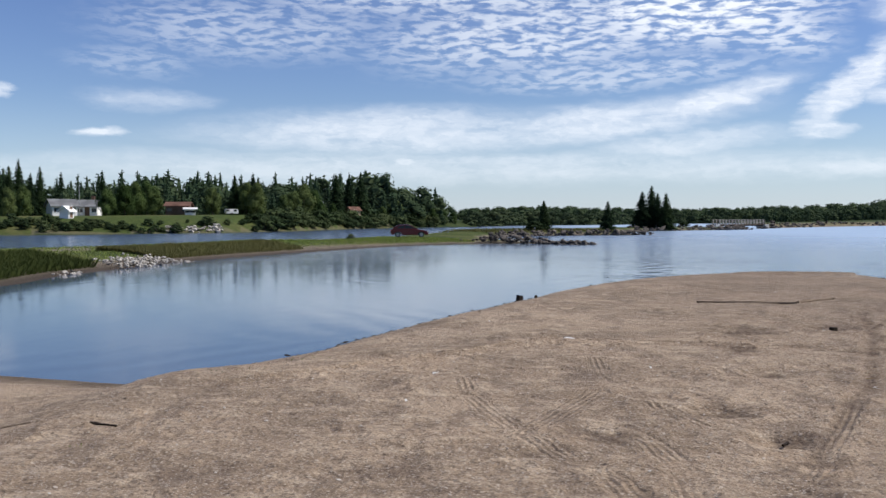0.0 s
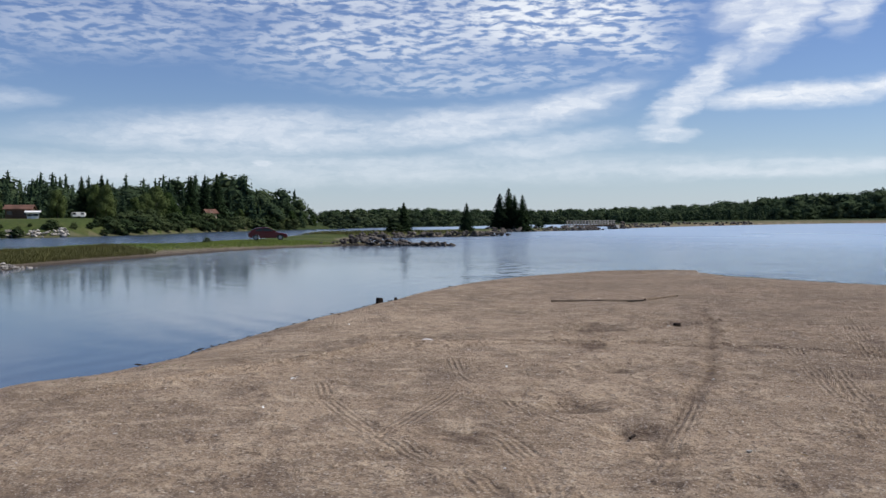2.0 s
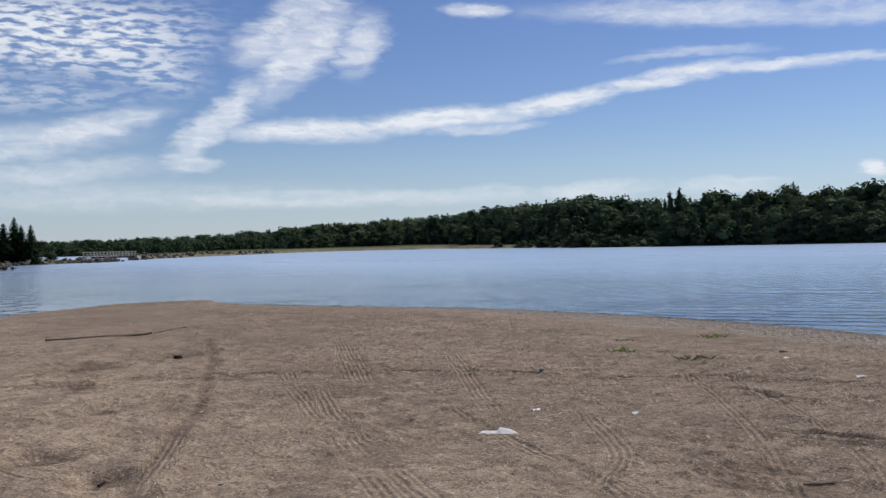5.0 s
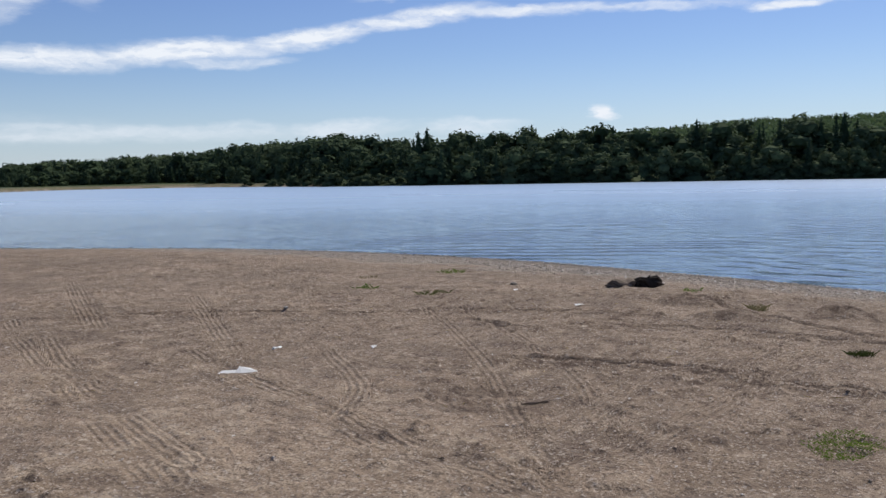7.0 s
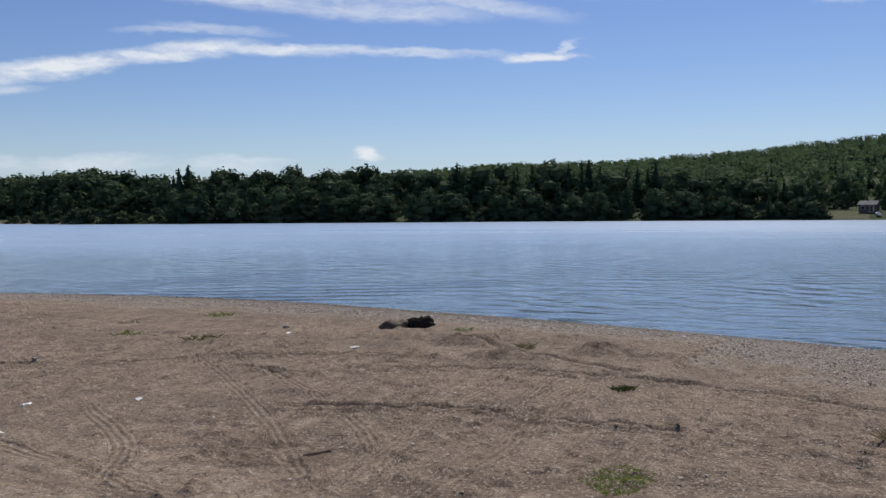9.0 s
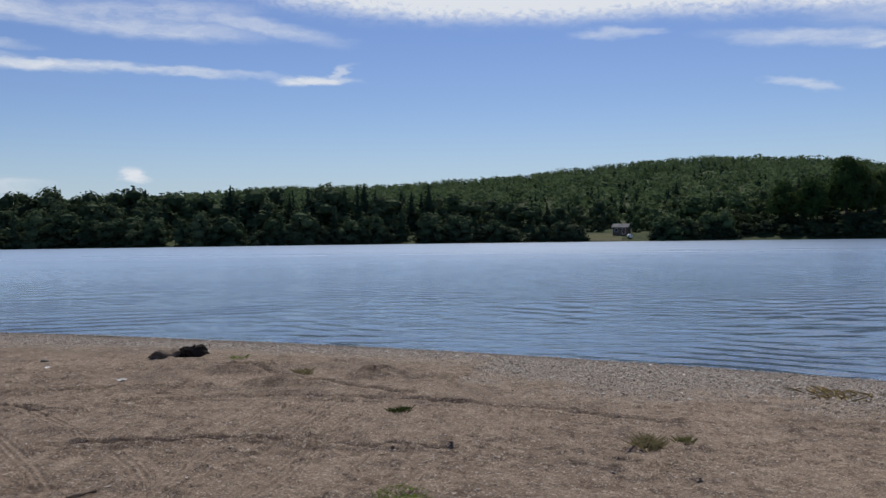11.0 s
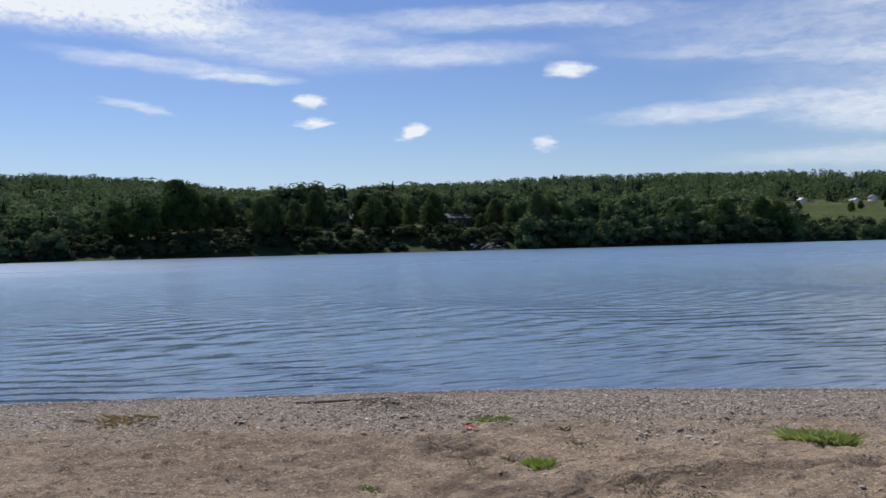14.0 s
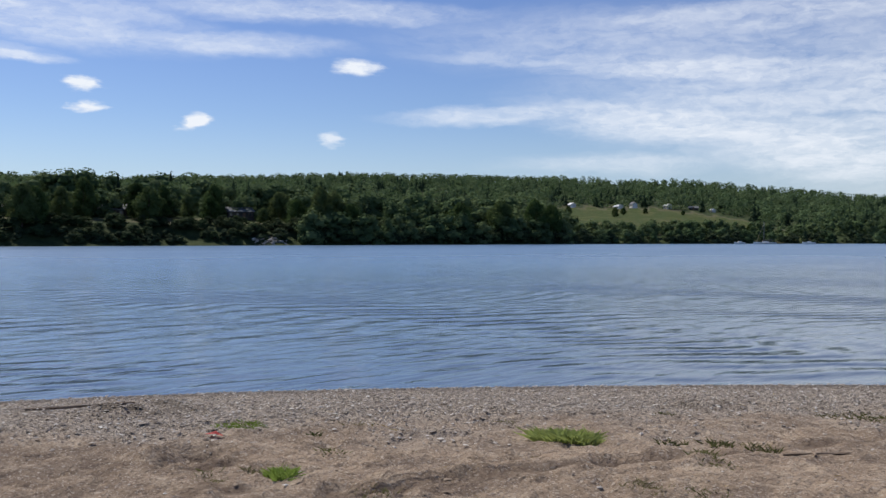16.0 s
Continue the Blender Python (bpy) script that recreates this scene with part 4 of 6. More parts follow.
TOP_EL = [3.2, 3.2, 2.3, 2.8, 2.9, 2.75, 2.8, 3.0, 2.5, 1.9, 0.6, 0.6, 0.75, 0.6, 0.55, 0.6, 0.8, 1.15, 1.35, 1.6, 2.0, 2.5, 2.9, 3.2, 3.3, 3.0, 3.25, 3.3, 2.7, 2.3, 2.2, 1.9, 2.5, 2.9, 3.6, 3.5, 3.3, 4.15, 3.75]
TOP_AZ += [127, 131, 136, 140, 141, 150, 153, 158, 170]
TOP_EL += [3.1, 2.9, 2.7, 2.4, 1.25, 1.2, 0.9, 1.2, 1.2]


def shore_woods():
    rng = np.random.default_rng(5)
    spruce, broad = [], []
    # rows behind the shore: bearing from, to, first metre, last metre, step between trees, share of spruce, bushes in front
    for a0, a1, d0, d1, gap, share in [(-40, -4.5, 56, 104, 2.7, 0.68), (-4.5, 1.2, 8, 60, 4.4, 0.25), (1.2, 17.2, 6, 44, 3.6, 0.3), (18.6, 38, 110, 260, 4.6, 0.4), (38, 50, 40, 120, 4.6, 0.35), (50, 63, 5, 60, 5.2, 0.25),
                                       (63, 88.5, 4, 48, 5.0, 0.4), (88.5, 93, 22, 50, 5.0, 0.25), (93, 98, 4, 48, 5.0, 0.2), (98, 124, 40, 78, 5.2, 0.12), (124, 140, 4, 60, 5.5, 0.1), (140, 154, 4, 36, 4.5, 0.1), (154, 168, 4, 60, 6.0, 0.2)]:
        mid = np.interp((a0 + a1) / 2, BEARING, SHORE) + (d0 + d1) / 2
        rows = max(3, int((d1 - d0) / (gap * 2.5)))
        for k in range(rows):
            d = d0 + (d1 - d0) * k / (rows - 1)
            count = int(radians(a1 - a0) * mid / gap)
            for i in range(count):
                az = a0 + (a1 - a0) * (i + rng.uniform(0, 1)) / count
                r = float(np.interp(az, BEARING, SHORE)) + d + rng.uniform(-2.5, 2.5)
                x, y = at_bearing(az, r)
                el = float(np.interp(az, TOP_AZ, TOP_EL))
                tip = 1.6 + r * math.tan(radians(el))
                is_spruce = rng.uniform() < share
                f = 0.62 + 0.38 * min(1.0, k / max(1, rows - 2))
                f *= rng.uniform(0.76, 1.1) if is_spruce else rng.choice([0.62, 0.78, 0.9, 1.04] if az < 46 else [0.74, 0.85, 0.92, 0.98]) * rng.uniform(0.92, 1.04) * (0.92 if az < -4.5 else 1.0)
                f *= 1.12 if -5.5 < az < 47 else 1.0
                (spruce if is_spruce else broad).append((x, y, tip, f))
    for k in range(760):
        az = rng.uniform(0.5, 46)
        r = rng.uniform(560, 760) if 14 < az < 40 else float(np.interp(az, BEARING, SHORE)) + rng.uniform(60, 160)
        x, y = at_bearing(az, r)
        (spruce if rng.uniform() < 0.35 else broad).append((x, y, 1.6 + r * math.tan(radians(float(np.interp(az, TOP_AZ, TOP_EL)) + 0.12)), rng.uniform(0.75, 1.08)))
    out = []
    for spots in (spruce, broad):
        a = np.array(spots)
        z = ground(a[:, 0], a[:, 1], False)[0]
        h = np.maximum(a[:, 2] - z, 4.5) * a[:, 3]
        out.append([(x, y, b, q, rng.uniform(0.85, 1.5)) for x, y, b, q in zip(a[:, 0], a[:, 1], z, h)])
    brush = []
    for k in range(620):
        az = rng.uniform(40, 168) if k < 500 else rng.uniform(1, 17)
        r = float(np.interp(az, BEARING, SHORE)) + rng.uniform(1.5, 7)
        if not 88.8 < az < 92.6:
            brush.append((*at_bearing(az, r), rng.uniform(2.2, 5.5) * (0.7 if 97 < az < 125 else 1.0)))
    b = np.array(brush)
    bz = ground(b[:, 0], b[:, 1], False)[0]
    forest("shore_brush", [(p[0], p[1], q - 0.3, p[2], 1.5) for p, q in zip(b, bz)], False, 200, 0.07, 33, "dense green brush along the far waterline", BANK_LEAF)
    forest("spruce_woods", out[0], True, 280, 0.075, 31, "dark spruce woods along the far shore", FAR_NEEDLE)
    # woods before bearing 90 take the leaf colour with painted shade
    bearing = polar(np.array([p[0] for p in out[1]]), np.array([p[1] for p in out[1]]))[0]
    north, south = [p for p, a in zip(out[1], bearing) if a < 90], [p for p, a in zip(out[1], bearing) if a >= 90]
    forest("leafy_woods", north, False, 440, 0.05, 32, "leafy woods along the far shore, shade painted into their dark green", SHADY_LEAF)
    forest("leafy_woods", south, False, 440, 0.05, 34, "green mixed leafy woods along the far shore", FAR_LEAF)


def hill_woods():
    rng = np.random.default_rng(8)
    n = 8200
    az = np.where(rng.uniform(size=n) < 0.12, rng.uniform(34, 62, n), rng.uniform(60, 166, n))
    ds = np.interp(az, BEARING, SHORE)
    r = ds + 60 + (RIDGE + 20 - ds - 60) * rng.uniform(0, 1, n) ** 0.9
    keep = ~((az > 139) & (az < 154.5) & (r > 455) & (r < field_end(az) + 4)) & ~((az > 98) & (az < 124) & (r < ds + 74))
    keep &= ~((az < 45) & (r < ds + 130))
    az, r = az[keep], r[keep]
    x, y = at_bearing(az, r)
    z = ground(x, y, False)[0]
    is_spruce = rng.uniform(size=len(x)) < 0.28
    h = rng.uniform(6.5, 11.5, len(x)) * np.where((az < 68) & (r < ds[keep] + 260), 0.6, 1.0)
    spots = [(a, b, c, d, rng.uniform(0.9, 1.35)) for a, b, c, d in zip(x, y, z, h)]
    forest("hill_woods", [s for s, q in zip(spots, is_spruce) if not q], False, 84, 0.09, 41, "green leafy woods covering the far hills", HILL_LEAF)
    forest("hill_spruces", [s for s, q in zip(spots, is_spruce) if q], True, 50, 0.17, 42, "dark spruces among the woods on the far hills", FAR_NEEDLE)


tree_stock()
shore_woods()
hill_woods()


# ---- built things ----
def solid(bm, centre, size, turn=0.0, tilt=(0, 0)):
    m = Matrix.Translation(centre) @ Euler((radians(tilt[0]), radians(tilt[1]), radians(turn))).to_matrix().to_4x4() @ Matrix.Diagonal((*size, 1))
    return bmesh.ops.create_cube(bm, size=1.0, matrix=m)["verts"]


def made(name, bm, mat_, parent=None, label="", bevel=0.0):
    if bevel:
        bmesh.ops.bevel(bm, geom=bm.edges[:], offset=bevel, segments=2, affect="EDGES")
    bmesh.ops.recalc_face_normals(bm, faces=bm.faces)
    me = bpy.data.meshes.new(name)
    bm.to_mesh(me)
    bm.free()
    me.materials.append(mat_)
    ob = new(name, me)
    if parent is not None:
        ob.parent = parent
    if label:
        ob["label"] = label
    return ob


METAL_ROOF = plain("white_metal_roof", (0.66, 0.67, 0.68), 0.4, 0.4, 0, 2, 0.08)
WHITE = plain("white_paint", (0.84, 0.83, 0.81), 0.6, 0.3, 0, 2, 0.1)
GREY_ROOF = plain("grey_shingles", (0.16, 0.165, 0.17), 0.85, 0.2, 0, 2, 0.3, 0.01)
BROWN_ROOF = plain("brown_shingles", (0.14, 0.075, 0.055), 0.85, 0.2, 0, 2, 0.3, 0.01)
PALE_ROOF = plain("pale_shingles", (0.22, 0.22, 0.22), 0.8, 0.2, 0, 2, 0.2, 0.01)
DARK_WALL = plain("dark_siding", (0.07, 0.06, 0.052), 0.8, 0.2, 0, 2, 0.25)
BROWN_WALL = plain("brown_siding", (0.16, 0.1, 0.07), 0.8, 0.2, 0, 2, 0.25)
BEIGE = plain("beige_siding", (0.5, 0.42, 0.3), 0.8, 0.2, 0, 2, 0.15)
GLASS = plain("window_glass", (0.03, 0.035, 0.04), 0.06, 0.5, 0, 1, 0.1)
WOOD = plain("weathered_wood", (0.2, 0.15, 0.11), 0.85, 0.15, 0, 8, 0.4, 0.01)
DARK_WOOD = plain("dark_wood", (0.035, 0.026, 0.02), 0.9, 0.1, 0, 8, 0.4, 0.02)
PALE_WOOD = plain("bleached_wood", (0.36, 0.33, 0.29), 0.85, 0.15, 0, 8, 0.25, 0.01)
CONCRETE = plain("concrete", (0.4, 0.39, 0.37), 0.9, 0.2, 0, 1.5, 0.2, 0.01)
STEEL = plain("galvanised_steel", (0.36, 0.37, 0.38), 0.5, 0.5, 0.6, 3, 0.15)
RED_PAINT = plain("maroon_paint", (0.11, 0.012, 0.016), 0.25, 0.5, 0.1, 2, 0.12)
RUBBER = plain("rubber", (0.02, 0.02, 0.02), 0.8, 0.2, 0, 6, 0.2)
LAMP_GLASS = plain("lamp_glass", (0.7, 0.7, 0.68), 0.15, 0.5, 0, 3, 0.1)
PAPER = plain("white_paper", (0.85, 0.85, 0.84), 0.7, 0.2, 0, 6, 0.08)
RED_CLOTH = plain("red_plastic", (0.55, 0.06, 0.05), 0.6, 0.3, 0, 6, 0.2)
STRAW = plain("straw", (0.5, 0.38, 0.17), 0.85, 0.2, 0, 6, 0.3)


def house(az, r, turn, length, width, wall, rise, wall_mat, roof_mat, label, windows=3, chimney=False, door=True, drop=0.0, name="house"):
    """A gabled house: walls, roof with eaves, door, windows in frames. turn: the way its long side faces, seen from above."""
    x, y = at_bearing(az, r)
    root = new(name)
    root.matrix_basis = pose(x, y, z_at(x, y) - drop, 0, 0, turn)
    bm = bmesh.new()
    l, w = length / 2, width / 2
    ring = [(-l, -w), (l, -w), (l, w), (-l, w)]
    lo = [bm.verts.new((a, b, -0.6)) for a, b in ring]
    hi = [bm.verts.new((a, b, wall)) for a, b in ring]
    g = [bm.verts.new((-l, 0, wall + rise)), bm.verts.new((l, 0, wall + rise))]
    for i in range(4):
        bm.faces.new((lo[i], lo[(i + 1) % 4], hi[(i + 1) % 4], hi[i]))
    bm.faces.new((hi[3], hi[0], g[0]))
    bm.faces.new((hi[1], hi[2], g[1]))
    made("wall", bm, wall_mat, root)
    bm = bmesh.new()
    o, th = 0.4, 0.16
    drop_e = rise * o / w
    prof = [(-w - o, wall - drop_e), (0, wall + rise), (w + o, wall - drop_e), (w + o, wall - drop_e + th), (0, wall + rise + th), (-w - o, wall - drop_e + th)]
    a = [bm.verts.new((-l - o, p, q)) for p, q in prof]
    b = [bm.verts.new((l + o, p, q)) for p, q in prof]
    for i in range(6):
        bm.faces.new((a[i], a[(i + 1) % 6], b[(i + 1) % 6], b[i]))
    for s in (a, b):
        bm.faces.new((s[0], s[1], s[4], s[5]))
        bm.faces.new((s[1], s[2], s[3], s[4]))
    roof = made("roof", bm, roof_mat, root)
    if chimney:
        bm = bmesh.new()
        solid(bm, (l * 0.3, w * 0.3, wall + rise + 0.2), (0.6, 0.6, 1.4))
        made("chimney", bm, BROWN_WALL, roof)
    for k in range(windows):
        cx = -l + length * (k + 0.5) / windows
        is_door = door and k == windows // 2
        frame_ob = bmesh.new()
        hgt = 2.0 if is_door else min(1.2, wall * 0.45)
        cz = 1.0 if is_door else wall * 0.58
        for dx, dz, sx, sz in ((-0.5, 0, 0.08, hgt), (0.5, 0, 0.08, hgt), (0, hgt / 2, 1.08, 0.08), (0, -hgt / 2, 1.08, 0.08)):
            solid(frame_ob, (cx + dx, -w - 0.02, cz + dz), (sx, 0.1, sz))
        fr = made("door" if is_door else "window", frame_ob, BROWN_WALL if wall_mat is DARK_WALL or wall_mat is BROWN_WALL else WHITE, root)
        pane = bmesh.new()
        solid(pane, (cx, -w + 0.005, cz), (0.92, 0.03, hgt - 0.06))
        made("panel" if is_door else "pane", pane, BROWN_WALL if is_door else GLASS, fr)
    tagged(root, label, "house")
    return root


def facing(az):
    """The turn that makes a house's front look back along a bearing."""
    return -az


house(-23.0, 190, facing(-22.9) + 12, 4.4, 5.5, 1.9, 1.2, WHITE, GREY_ROOF, "white bungalow with a grey shingle roof on the lawn", 3)
house(-21.5, 197, facing(-21) - 10, 3.8, 5.0, 1.9, 1.2, WHITE, GREY_ROOF, "white house with grey roof and small front gable", 3, True)
house(-22.75, 168, facing(-22) + 62, 1.7, 1.6, 1.3, 0.6, WHITE, WHITE, "small white gabled boathouse near the water", 1, name="boathouse")
house(-16.55, 193, facing(-16) - 8, 4.4, 5.0, 1.8, 0.7, BROWN_WALL, BROWN_ROOF, "low brown cottage with a brown shingle roof", 3)
house(-15.9, 189, facing(-16), 2.0, 2.4, 1.1, 0.2, WHITE, WHITE, "white flat-roofed porch building beside the brown cottage", 2, door=False, name="porch_building")
house(-6.15, 250, facing(-6) + 30, 2.8, 2.4, 1.9, 0.8, BEIGE, BROWN_ROOF, "small beige garden shed with brown roof on the lawn", 1, name="garden_shed")
house(91.1, 303, facing(91) - 15, 4.8, 4.0, 2.2, 1.0, WOOD, GREY_ROOF, "grey weathered boat shed by the far shore", 2, name="boat_shed")
house(107.3, 345, facing(107) + 8, 9.0, 7.0, 2.5, 1.4, BROWN_WALL, GREY_ROOF, "long brown house half hidden among trees", 4)
house(113.4, 343, facing(113) - 10, 8.6, 7.5, 2.6, 1.8, DARK_WALL, PALE_ROOF, "dark house with a pale grey roof above the bank", 4)
house(120.5, 352, facing(120) + 15, 9.5, 7.5, 2.6, 1.6, DARK_WALL, GREY_ROOF, "dark grey-roofed house among trees above the bank", 4)
house(140.8, 642, facing(141) - 60, 4.3, 3.7, 1.9, 1.2, WHITE, METAL_ROOF, "white farmhouse at the edge of the field", 3)
house(143.6, 640, facing(144) - 56, 5.6, 3.7, 1.6, 1.0, WHITE, METAL_ROOF, "long white farmhouse above the green field", 4)
house(144.5, 646, facing(144) - 62, 4.3, 3.7, 2.5, 1.4, WHITE, GREY_ROOF, "tall white farmhouse with a gable above the field", 2)
house(146.5, 640, facing(146) - 58, 4.3, 3.7, 2.2, 1.2, WHITE, METAL_ROOF, "white gabled barn above the green field", 2, name="barn")
house(148.0, 648, facing(148), 6.2, 3.7, 1.4, 1.0, DARK_WALL, GREY_ROOF, "dark low barn above the green field", 3, name="barn")
house(149.1, 640, facing(149) - 60, 3.1, 2.5, 1.4, 0.7, WHITE, METAL_ROOF, "small white outbuilding above the green field", 2, name="outbuilding")


def pole(az, r, height):
    x, y = at_bearing(az, r)
    bm = bmesh.new()
    bmesh.ops.create_cone(bm, cap_ends=True, segments=8, radius1=0.09, radius2=0.05, depth=height, matrix=Matrix.Translation((0, 0, height / 2 - 0.2)))
    ob = made("flag_pole", bm, STEEL)
    ob.matrix_basis = pose(x, y, z_at(x, y))
    tagged(ob, "thin grey flagpole on the house lawn", "pole")


pole(-22.05, 193, 6.4)


def camper(az, r):
    x, y = at_bearing(az, r)
    root = new("camper_trailer")
    root.matrix_basis = pose(x, y, z_at(x, y), 0, 0, facing(az) + 8)
    bm = bmesh.new()
    solid(bm, (0, 0, 0.9), (2.8, 1.7, 1.0))
    made("body", bm, WHITE, root, "", 0.18)
    for sx in (-0.9, 0.7):
        bm = bmesh.new()
        solid(bm, (sx, -0.86, 1.1), (0.7, 0.03, 0.4))
        made("window", bm, GLASS, root)
    for sy in (-0.8, 0.8):
        bm = bmesh.new()
        bmesh.ops.create_cone(bm, cap_ends=True, segments=16, radius1=0.3, radius2=0.3, depth=0.18, matrix=Matrix.Translation((0, sy, 0.28)) @ Euler((radians(90), 0, 0)).to_matrix().to_4x4())
        made("wheel", bm, RUBBER, root)
    tagged(root, "small white camper trailer parked on the lawn", "trailer")


camper(-13.5, 206)


def car(x, y, turn):
    """A maroon hatchback: side profile swept over its width, with glass, wheels and lamps."""
    root = new("car")
    root.matrix_basis = pose(x, y, z_at(x, y) + 0.04, 0, 0, turn) @ Matrix.Diagonal((0.9, 0.9, 0.9, 1))
    lower = [(-2.1, 0.35), (-2.14, 0.62), (-2.05, 0.88), (-1.5, 0.95), (0.65, 0.93), (1.5, 0.82), (2.02, 0.7), (2.13, 0.5), (2.08, 0.28), (1.75, 0.24)]
    lower += [(1.7, 0.42), (1.55, 0.58), (1.32, 0.64), (1.1, 0.58), (0.95, 0.42), (0.92, 0.24), (-0.9, 0.24), (-0.93, 0.42), (-1.08, 0.58), (-1.3, 0.64), (-1.53, 0.58), (-1.68, 0.42), (-1.72, 0.26)]

    def swept(name, prof, half, mat_, parent, inset=0.06, label=""):
        bm = bmesh.new()
        cols = []
        for yy, k in ((-half, 1 - inset), (-half * 0.8, 1), (half * 0.8, 1), (half, 1 - inset)):
            zc = sum(p[1] for p in prof) / len(prof)
            cols.append([bm.verts.new((p[0] * (1 if k == 1 else 0.985), yy, zc + (p[1] - zc) * (1 if k == 1 else 0.9))) for p in prof])
        n = len(prof)
        for a, b in zip(cols[:-1], cols[1:]):
            for i in range(n):
                bm.faces.new((a[i], a[(i + 1) % n], b[(i + 1) % n], b[i]))
        bm.faces.new(cols[0])
        bm.faces.new(cols[-1])
        return made(name, bm, mat_, parent, label)

    swept("body", lower, 0.86, RED_PAINT, root)
    cabin = [(-1.95, 0.9), (-1.7, 1.15), (-1.2, 1.36), (-0.5, 1.44), (0.05, 1.4), (0.45, 1.22), (0.95, 0.92)]
    roof = swept("cabin", cabin, 0.72, RED_PAINT, root)
    for s in (-1, 1):
        for x0, x1, z1, z2 in ((-0.5, 0.05, 1.34, 1.3), (-1.25, -0.58, 1.2, 1.33)):
            bm = bmesh.new()
            vs = [bm.verts.new((a, s * (0.735 if b > 1.1 else 0.765), b)) for a, b in ((x0 - (0.15 if x0 < -1 else 0), 0.98), (x1 + (0.62 if x1 > 0 else 0), 0.98), (x1, z2), (x0, z1))]
            f = bm.faces.new(vs)
            bmesh.ops.solidify(bm, geom=[f], thickness=0.02)
            made("side_window", bm, GLASS, roof)
    bm = bmesh.new()
    f = bm.faces.new([bm.verts.new(p) for p in ((0.98, -0.62, 0.95), (0.98, 0.62, 0.95), (0.2, 0.55, 1.39), (0.2, -0.55, 1.39))])
    bmesh.ops.solidify(bm, geom=[f], thickness=0.02)
    made("windscreen", bm, GLASS, roof)
    for wx in (-1.31, 1.33):
        for s in (-1, 1):
            bm = bmesh.new()
            bmesh.ops.create_cone(bm, cap_ends=True, segments=24, radius1=0.31, radius2=0.31, depth=0.2, matrix=Matrix.Translation((wx, s * 0.76, 0.31)) @ Euler((radians(90), 0, 0)).to_matrix().to_4x4())
            tyre = made("wheel", bm, RUBBER, root, "", 0.02)
            bm = bmesh.new()
            bmesh.ops.create_cone(bm, cap_ends=True, segments=16, radius1=0.2, radius2=0.2, depth=0.03, matrix=Matrix.Translation((wx, s * 0.865, 0.31)) @ Euler((radians(90), 0, 0)).to_matrix().to_4x4())
            made("rim", bm, STEEL, tyre)
    for s in (-1, 1):
        bm = bmesh.new()
        solid(bm, (2.0, s * 0.62, 0.64), (0.2, 0.34, 0.14))
        made("headlight", bm, LAMP_GLASS, root, "", 0.03)
        bm = bmesh.new()
        solid(bm, (-2.06, s * 0.62, 0.76), (0.12, 0.3, 0.14))
        made("tail_light", bm, RED_CLOTH, root, "", 0.03)
    bm = bmesh.new()
    solid(bm, (-1.9, 0, 1.12), (0.3, 1.2, 0.05))
    made("spoiler", bm, RED_PAINT, root, "", 0.015)
    tagged(root, "maroon hatchback car parked on the grassy causeway", "car")


car(-3.55, 93.8, 4)


# ---- stones ----
def stone_meshes(mat_, seeds, name):
    out = []
    for s in seeds:
        rng = np.random.default_rng(s)
        bm = bmesh.new()
        bmesh.ops.create_icosphere(bm, subdivisions=1, radius=0.5)
        for v in bm.verts:
            v.co *= rng.uniform(0.6, 1.25)
            v.co = Vector((round(v.co.x * 3.2) / 3.2 * 0.45 + v.co.x * 0.55, v.co.y, v.co.z * 0.78))
        me = bpy.data.meshes.new(name)
        bm.to_mesh(me)
        bm.free()
        me.materials.append(mat_)
        out.append(me)
    return out


ROCKS = stone_meshes(ROCK, range(100, 108), "rock")
PALE_ROCKS = stone_meshes(PALE_ROCK, range(120, 126), "stone")


def heap(name, label, meshes, line, count, size, spread, seed, piece="rock", rise=0.0):
    """A bank of loose stones along a line."""
    rng = np.random.default_rng(seed)
    root = new(name)
    pts = along(line, 8)
    root.matrix_basis = pose(float(pts[0][0]), float(pts[0][1]), WATER)
    inv = root.matrix_basis.inverted()
    xs, ys = [], []
    for k in range(count):
        p = pts[int(rng.integers(len(pts)))] + rng.normal(size=2) * spread
        xs.append(p[0])
        ys.append(p[1])
    zs = np.maximum(ground(np.array(xs), np.array(ys))[0], WATER - 0.25)
    for x, y, z in zip(xs, ys, zs):
        s = size * float(rng.choice([0.55, 0.8, 1.0, 1.3])) * rng.uniform(0.8, 1.2)
        ob = new(piece, meshes[int(rng.integers(len(meshes)))])
        ob.parent = root
        lift = rise * rng.uniform(0, 1) * math.exp(-min(abs(x - pts[:, 0]).min() ** 2, 4))
        ob.matrix_basis = inv @ pose(x, y, float(z) + s * 0.22 + lift, rng.uniform(-25, 25), rng.uniform(-25, 25), rng.uniform(0, 360)) @ Matrix.Diagonal((s * rng.uniform(0.9, 1.5), s, s * rng.uniform(0.65, 1), 1))
    tagged(root, label, "rocks")


heap("rock_pier", "pile of grey boulders at the end of the spit", ROCKS, [(3.5, 84.5), (7, 84.3), (10, 82.2), (12.4, 80.2)], 210, 0.42, 0.7, 1, rise=0.45)
heap("rock_revetment", "grey boulder bank along the causeway edge", ROCKS, [(6, 112), (9, 120), (16, 125.5), (23, 128), (28.5, 129.5)], 230, 0.55, 0.7, 2, rise=0.4)
heap("rock_bank", "grey boulder bank below the footbridge", ROCKS, [(33, 168.5), (42, 177.5), (52, 185.5), (59, 191), (62, 196)], 170, 0.75, 0.8, 3, rise=0.6)
